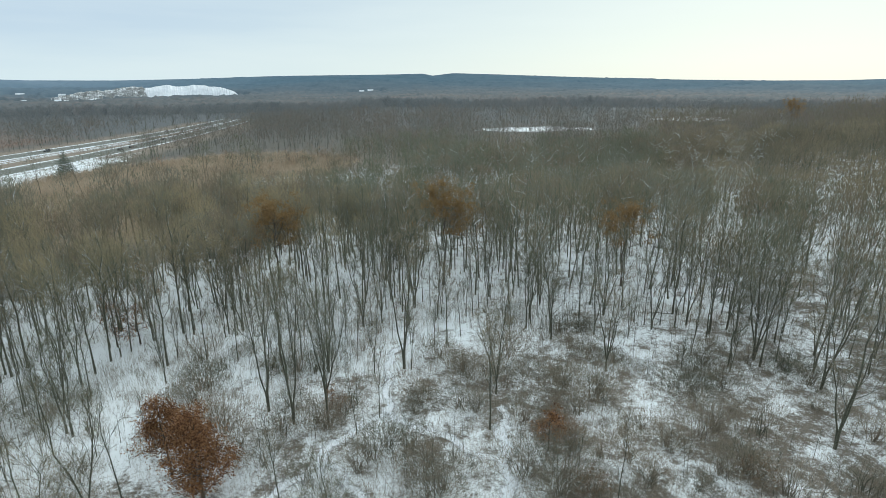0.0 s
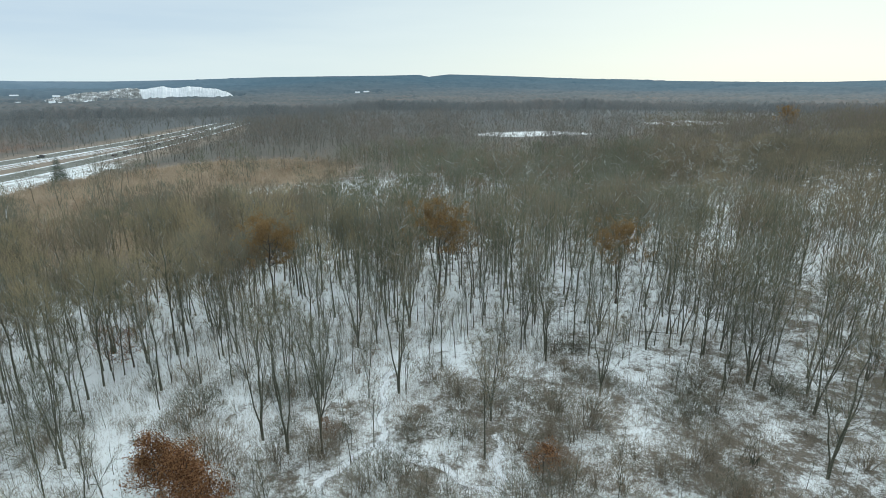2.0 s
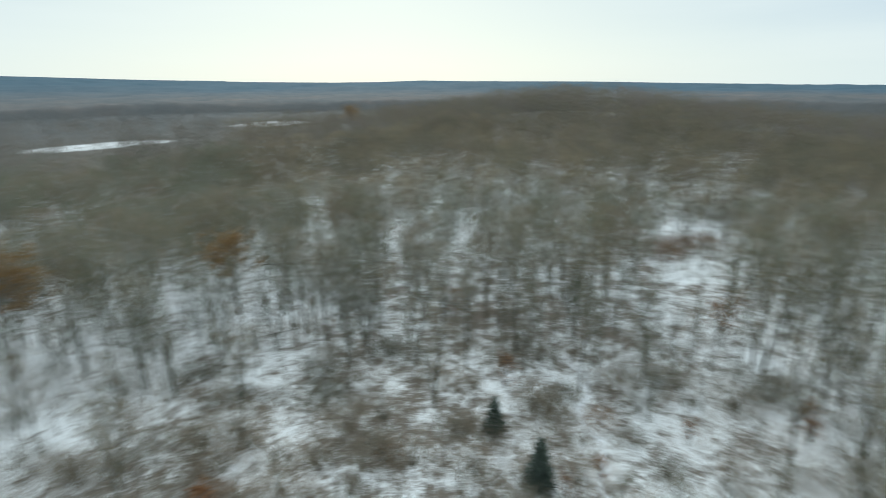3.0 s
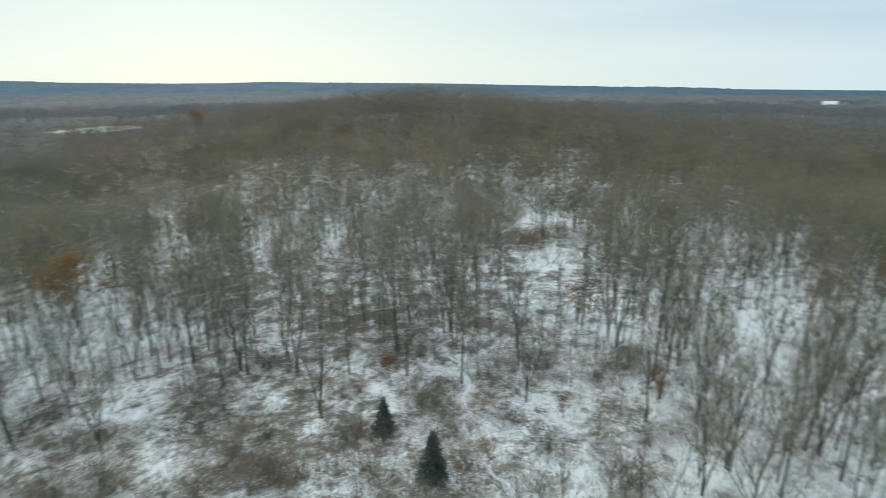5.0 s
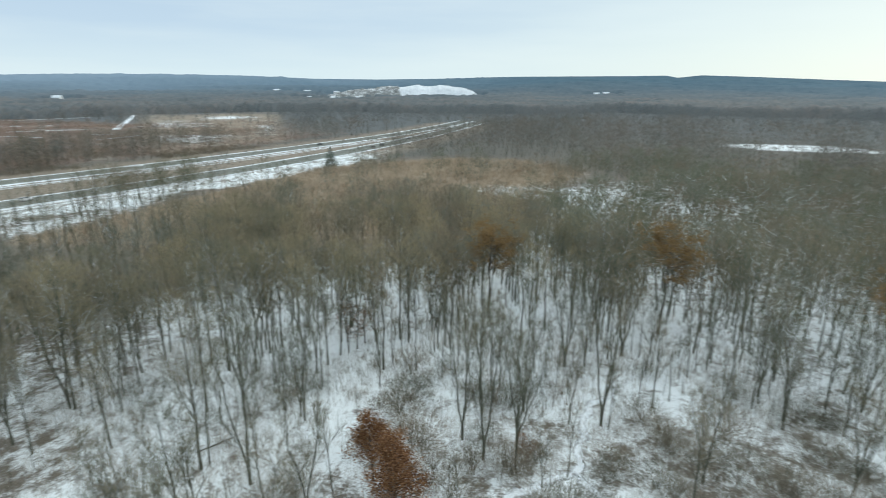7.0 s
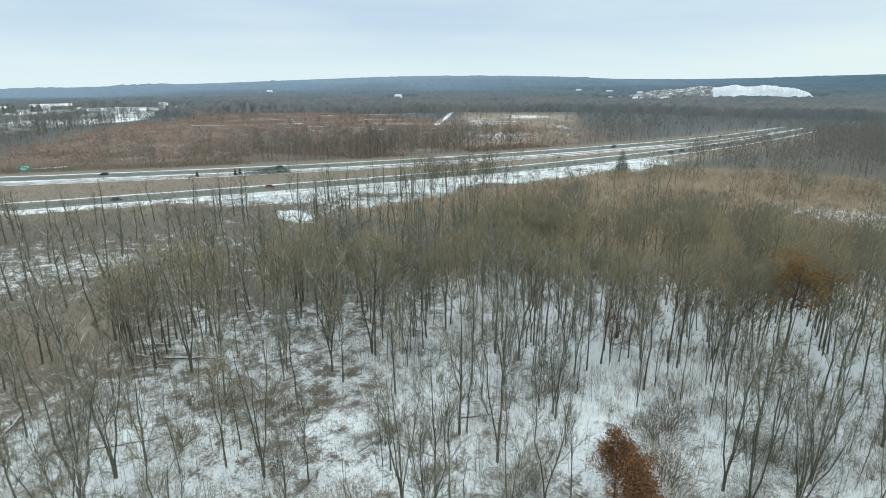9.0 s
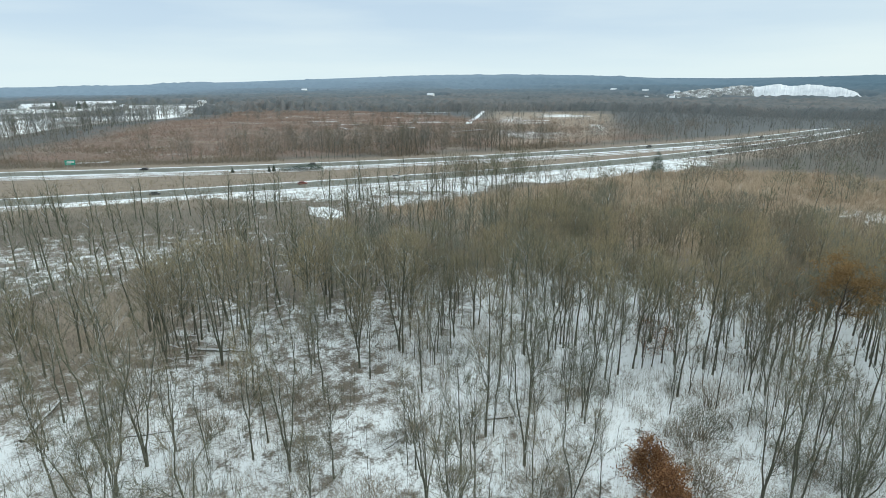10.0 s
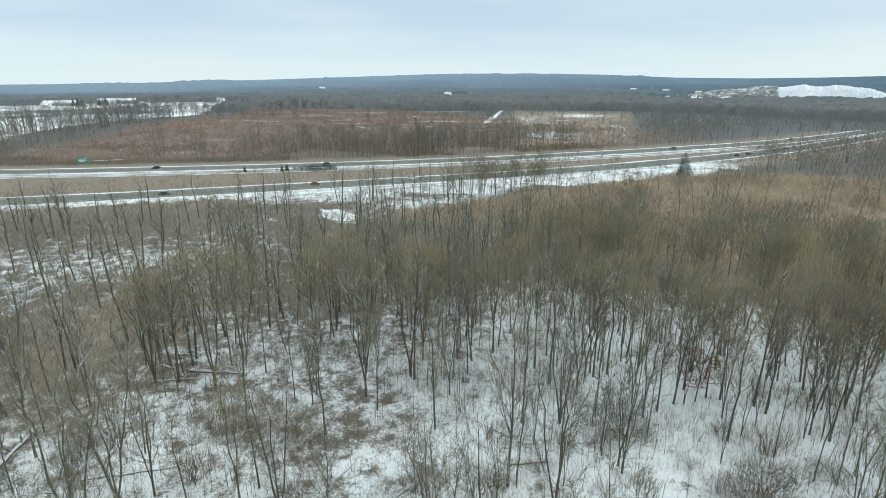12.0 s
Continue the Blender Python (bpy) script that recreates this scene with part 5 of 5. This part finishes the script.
def snow_mound(name, azimuths, tops, mat, seed, label):
    """A long heap with a rough crest, 2.2 km out."""
    a = np.radians(np.linspace(azimuths[0], azimuths[-1], 150))
    top = np.interp(a, np.radians(azimuths), tops)
    rng = np.random.default_rng(seed)
    jag = np.convolve(rng.normal(0, 1, 190), np.ones(19) / 19, "same")[20:170] * 7 + np.convolve(rng.normal(0, 1, 160), np.ones(3) / 3, "same")[5:155] * 0.8
    depth = np.array([2165, 2185, 2205, 2225, 2245, 2260, 2300, 2350, 2400.0])
    shape = np.array([0, 0.3, 0.55, 0.8, 0.95, 1.0, 0.9, 0.55, 0])
    rows = []
    for d, k in zip(depth, shape):
        z = -34 + (top + 34 + jag) * k + rng.normal(0, 1.2, 150) * (0 < k < 1)
        rows.append(np.stack([d * np.sin(a), d * np.cos(a), z], -1))
    n = len(a)
    i = np.arange(n - 1)
    t = [np.stack(q, -1) for k in range(len(depth) - 1) for q in ((i + k * n, i + 1 + (k + 1) * n, i + 1 + k * n), (i + k * n, i + (k + 1) * n, i + 1 + (k + 1) * n))]
    return tagged(mesh_object(name, np.concatenate(rows), np.concatenate(t)[:, ::-1], mat), label, "snow mound", kind="structure")


snow_mound("ground_snow_mound", [-28.6, -27.8, -25.9, -24.6, -23.8, -22.6, -21.4, -20.2, -19.2], [3, 19, 24, 23, 27, 22, 14, 1, -34], plain_material("heaped_snow", (0.5, 0.53, 0.56), (0.85, 0.87, 0.89), 0.05), 5, "long flat-topped heap of white snow far off")
snow_mound("ground_quarry_ramp", [-35.5, -32.6, -30.2, -27.9, -27.2], [-22, 7, 15, 22, 7], patchy_material(), 6, "grey earth ramp patched with snow far off")

# ---------------------------------------------------------------- fallen logs
def fallen_log(a, b, radius, label, mat=None):
    a, b = np.array(a, float), np.array(b, float)
    n = 7
    f = np.linspace(0, 1, n)[:, None]
    rng = np.random.default_rng(int(abs(a[0] * 10)))
    q = a + (b - a) * f
    pts = np.stack([q[:, 0], q[:, 1], land(q[:, 0], q[:, 1]) + radius * 0.8 + 0.5 * f[:, 0] * radius], -1)
    pts[1:-1] += rng.normal(0, radius * 0.35, (n - 2, 3))
    top = tagged(new("fallen_log"), label, "log", "fallen logs")
    wood = Soup()
    wood.tube(pts, radius * (1.1 - 0.6 * f[:, 0]), 7)
    mesh_object("trunk", *wood.data(), mat or BARK, top)
    for k in (3, 4, 5):
        stub = Soup()
        d = rng.normal(0, 0.6, 3) + np.array([0, 0, 0.7])
        stub.tube(np.array([pts[k], pts[k] + d * 0.6, pts[k] + d * rng.uniform(1.0, 2.0)]), [radius * 0.4, radius * 0.25, 0.02], 4)
        mesh_object("limb", *stub.data(), mat or BARK, top)


LOGGED = "fallen grey trunk lying in snow under trees"
for a, b, r in (((-51.6, 43), (-48.7, 47.8), 0.18), ((35.0, 88.6), (41.4, 87.2), 0.11), ((-81.2, -10.2), (-90.3, -5.8), 0.3), ((-76.2, -1.9), (-72.5, 8.8), 0.16), ((50, 124.5), (57, 119), 0.25), ((-54, 28.6), (-54.8, 33), 0.14), ((-96, 14), (-90, 21), 0.3), ((62, 38), (66, 43), 0.18)):
    fallen_log(a, b, r, LOGGED)
BARE_WOOD = bark_material("barkless_wood", (0.26, 0.21, 0.16), (0.46, 0.38, 0.30), (0.3, 0.26, 0.2), 0.7)
for a, b, r in (((-95.7, 8.5), (-92.7, 15.0), 0.16), ((-103.7, 12.4), (-101.0, 15.8), 0.2), ((-100.7, 10.1), (-96.5, 12.6), 0.22), ((-101.5, 16.5), (-98.0, 13.2), 0.14), ((-94, 10), (-98, 8), 0.14)):
    fallen_log(a, b, r, "broken pale barkless log in a heap of fallen wood", BARE_WOOD)


# ---------------------------------------------------------------- cars on the highway
def block(bm, xs, half_w, zs, inset=0.0):
    """A body of cross-sections along x: each has a bottom and a top height and half widths there."""
    rows = []
    for x, (z0, z1), w in zip(xs, zs, half_w):
        rows.append([bm.verts.new((x, sgn * ww, z)) for sgn, ww, z in ((-1, w, z0), (-1, w, (z0 + z1) / 2), (-1, w - inset, z1), (1, w - inset, z1), (1, w, (z0 + z1) / 2), (1, w, z0))])
    for a, b in zip(rows, rows[1:]):
        for k in range(6):
            bm.faces.new((a[k], b[k], b[(k + 1) % 6], a[(k + 1) % 6]))
    bm.faces.new(rows[0])
    bm.faces.new(rows[-1][::-1])
    bmesh.ops.recalc_face_normals(bm, faces=bm.faces)


def part(name, bm, mat, parent, label=""):
    me = bpy.data.meshes.new(name)
    bm.to_mesh(me)
    bm.free()
    me.materials.append(mat)
    ob = new(name, me)
    ob.parent = parent
    return tagged(ob, label) if label else ob


def gloss_material(name, col, rough=0.3, metal=0.0):
    m, nt, ln, b = material(name, rough)
    dirt = noise_node(nt, ln, 2.5, 4)
    ln.new(mix_node(nt, ln, smooth_step(nt, ln, dirt, 0.45, 0.8), col, tuple(0.5 * c + 0.12 for c in col)), b.inputs["Base Color"])
    b.inputs["Metallic"].default_value = metal
    b.inputs["Specular IOR Level"].default_value = 0.5
    return m


CAR_GLASS = gloss_material("car_glass", (0.02, 0.025, 0.03), 0.1)
RUBBER = gloss_material("tyre_rubber", (0.02, 0.02, 0.02), 0.8)
RIM = gloss_material("wheel_rim", (0.4, 0.4, 0.42), 0.35, 0.8)
LAMP_WHITE = gloss_material("headlight_lens", (0.7, 0.72, 0.75), 0.15)
LAMP_RED = gloss_material("tail_light_lens", (0.3, 0.02, 0.02), 0.2)
PAINTS = {"dark grey": gloss_material("dark_grey_paint", (0.05, 0.055, 0.06)), "white": gloss_material("white_paint", (0.65, 0.65, 0.65)),
          "black": gloss_material("black_paint", (0.02, 0.02, 0.024)), "red": gloss_material("red_paint", (0.25, 0.05, 0.035))}


def wheel(parent, x, y):
    bm = bmesh.new()
    bmesh.ops.create_cone(bm, cap_ends=True, segments=14, radius1=0.34, radius2=0.34, depth=0.24, matrix=pose(x, y, 0.34, 90))
    tyre = part("wheel", bm, RUBBER, parent)
    bm = bmesh.new()
    bmesh.ops.create_cone(bm, cap_ends=True, segments=12, radius1=0.2, radius2=0.2, depth=0.26, matrix=pose(x, y, 0.34, 90))
    part("rim", bm, RIM, tyre)


def car(colour, tall):
    top = tagged(new("car"), f"{colour} {'utility vehicle' if tall else 'saloon car'} on the salted highway", "car", "cars on the highway")
    paint, up = PAINTS[colour], 0.25 if tall else 0.0
    bm = bmesh.new()
    block(bm, [-2.3, -2.2, -1.2, 0.9, 2.0, 2.28], [0.78, 0.86, 0.9, 0.9, 0.86, 0.74], [(0.4, 0.85 + up), (0.28, 0.98 + up), (0.25, 1.0 + up), (0.25, 0.98 + up), (0.28, 0.82 + up), (0.4, 0.68 + up)], 0.06)
    part("body", bm, paint, top)
    bm = bmesh.new()
    back = -2.1 if tall else -1.75
    block(bm, [back, back + 0.45, 0.35, 1.15], [0.78, 0.74, 0.74, 0.8], [(0.95 + up, 1.0 + up), (0.95 + up, 1.42 + up), (0.95 + up, 1.42 + up), (0.95 + up, 0.99 + up)], 0.1)
    part("window", bm, CAR_GLASS, top)
    bm = bmesh.new()
    block(bm, [back + 0.42, back + 0.6, 0.2, 0.42], [0.62, 0.66, 0.66, 0.62], [(1.40 + up, 1.43 + up), (1.40 + up, 1.47 + up), (1.40 + up, 1.47 + up), (1.40 + up, 1.43 + up)], 0.05)
    part("roof", bm, paint, top)
    for x in (-1.4, 1.4):
        for y in (-0.8, 0.8):
            wheel(top, x, y)
    for y in (-0.6, 0.6):
        bm = bmesh.new()
        bmesh.ops.create_cube(bm, size=1, matrix=pose(2.2, y, 0.62 + up) @ Matrix.Diagonal((0.16, 0.3, 0.14, 1)))
        part("headlight", bm, LAMP_WHITE, top)
        bm = bmesh.new()
        bmesh.ops.create_cube(bm, size=1, matrix=pose(-2.24, y, 0.78 + up) @ Matrix.Diagonal((0.14, 0.28, 0.16, 1)))
        part("tail_light", bm, LAMP_RED, top)
    return top


def drive(line, y, lane, back):
    x = float(np.interp(y, ROAD_Y, line))
    slope = math.atan2(12.0, float(np.interp(y + 6, ROAD_Y, line) - np.interp(y - 6, ROAD_Y, line)))
    return Matrix.Translation((x + lane, y, ROAD_Z + 0.1)) @ Matrix.Rotation(slope + (math.pi if back else 0), 4, "Z")


models = {}
for colour, tall, line, y, lane, back in (("dark grey", True, FAR_X, 118, 1.9, True), ("white", True, NEAR_X, 139, -1.9, False), ("black", False, FAR_X, 32, -1.9, True), ("dark grey", False, NEAR_X, 28, 1.9, False),
                                          ("black", False, NEAR_X, 366, 1.9, False), ("dark grey", True, NEAR_X, 379, 1.9, False), ("black", False, NEAR_X, 431, -1.9, False), ("dark grey", True, FAR_X, 360, 1.9, True), ("black", False, FAR_X, 500, -1.9, True), ("red", False, NEAR_X, 92, -1.9, False)):
    if (colour, tall) in models:
        copy_thing(models[colour, tall], drive(line, y, lane, back))
    else:
        models[colour, tall] = car(colour, tall)
        models[colour, tall].matrix_basis = drive(line, y, lane, back)

# ---------------------------------------------------------------- green direction sign
SIGN_GREEN = gloss_material("sign_green", (0.01, 0.25, 0.17), 0.45)
STEEL = gloss_material("galvanised_steel", (0.35, 0.36, 0.37), 0.45, 0.7)
sign = tagged(new("road_sign"), "green highway direction sign on two steel posts", "road sign")
sign.matrix_basis = Matrix.Translation((-385, -2.6, ROAD_Z)) @ Matrix.Rotation(radians(-8), 4, "Z")


def slab(name, size, at, mat, parent, label=""):
    bm = bmesh.new()
    bmesh.ops.create_cube(bm, size=1, matrix=pose(*at) @ Matrix.Diagonal((*size, 1)))
    bmesh.ops.bevel(bm, geom=bm.edges[:], offset=min(size) * 0.15, segments=1, affect="EDGES")
    return part(name, bm, mat, parent, label)


panel = slab("panel", (0.12, 5.2, 2.8), (0, 0, 3.4), SIGN_GREEN, sign, "green sign face")
for y in (-1.7, 1.7):
    slab("post", (0.2, 0.2, 4.6), (-0.2, y, 2.1), STEEL, sign)
for z, w, y in ((4.1, 3.6, 0.3), (3.4, 4.2, 0.0), (2.7, 2.4, -0.6)):
    slab("bar", (0.03, w, 0.4), (0.075, y, z), PAINT, panel)

# ---------------------------------------------------------------- far houses
WALL_WHITE = plain_material("white_siding", (0.6, 0.6, 0.58), (0.75, 0.75, 0.73), 0.8)
WALL_GREY = plain_material("grey_siding", (0.28, 0.29, 0.3), (0.4, 0.4, 0.4), 0.8)
PANE = gloss_material("window_pane", (0.03, 0.035, 0.04), 0.1)
DOOR = gloss_material("house_door", (0.14, 0.08, 0.05), 0.5)


def house(x, y, length, depth, wall_h, roof_h, mat, turn, label):
    top = tagged(new("house"), label, "house", "far houses")
    top.matrix_basis = stand(None, x, y, turn, 1.0, 0.0, 0.4)
    bm = bmesh.new()
    h, l, d = wall_h, length / 2, depth / 2
    ring = [(-d, 0), (d, 0), (d, h), (0, h + roof_h), (-d, h)]
    a, b = [bm.verts.new((-l, q[0], q[1])) for q in ring], [bm.verts.new((l, q[0], q[1])) for q in ring]
    bm.faces.new(a[::-1]), bm.faces.new(b)
    for k in range(5):
        bm.faces.new((a[k], a[(k + 1) % 5], b[(k + 1) % 5], b[k]))
    bmesh.ops.recalc_face_normals(bm, faces=bm.faces)
    part("wall", bm, mat, top)
    for sgn in (-1, 1):
        bm = bmesh.new()
        e = 0.6
        lo, hi = (sgn * (d + e), h - e * roof_h / d), (0, h + roof_h)
        v = [bm.verts.new((xx, q[0], q[1] + t)) for t in (0.08, 0.4) for xx in (-l - e, l + e) for q in (lo, hi)]
        for f in ((0, 1, 3, 2), (4, 6, 7, 5), (0, 2, 6, 4), (1, 5, 7, 3), (0, 4, 5, 1), (2, 3, 7, 6)):
            bm.faces.new([v[k] for k in f])
        bmesh.ops.recalc_face_normals(bm, faces=bm.faces)
        part("roof", bm, SNOW, top, "snow-covered roof slope")
        n = max(2, int(length / 5))
        for k in range(n):
            slab("window", (1.3, 0.14, 1.5), (-l + (k + 0.5) * length / n, sgn * d, h * 0.55), PANE, top)
    slab("door", (0.14, 1.2, 2.2), (l, 0.6, 1.1), DOOR, top)


WHITE_HOUSE, LONG = "white-sided house with a snow-covered gable roof", "long grey building with a snow-covered roof"
for x, y, length, depth, wall_h, roof_h, look_of, turn in HOUSES:
    mat, label = {"w": (WALL_WHITE, WHITE_HOUSE), "g": (WALL_GREY, "grey-sided house with a snow-covered gable roof"), "l": (WALL_GREY, LONG)}[look_of]
    house(x, y, length, depth, wall_h, roof_h, mat, turn, label)
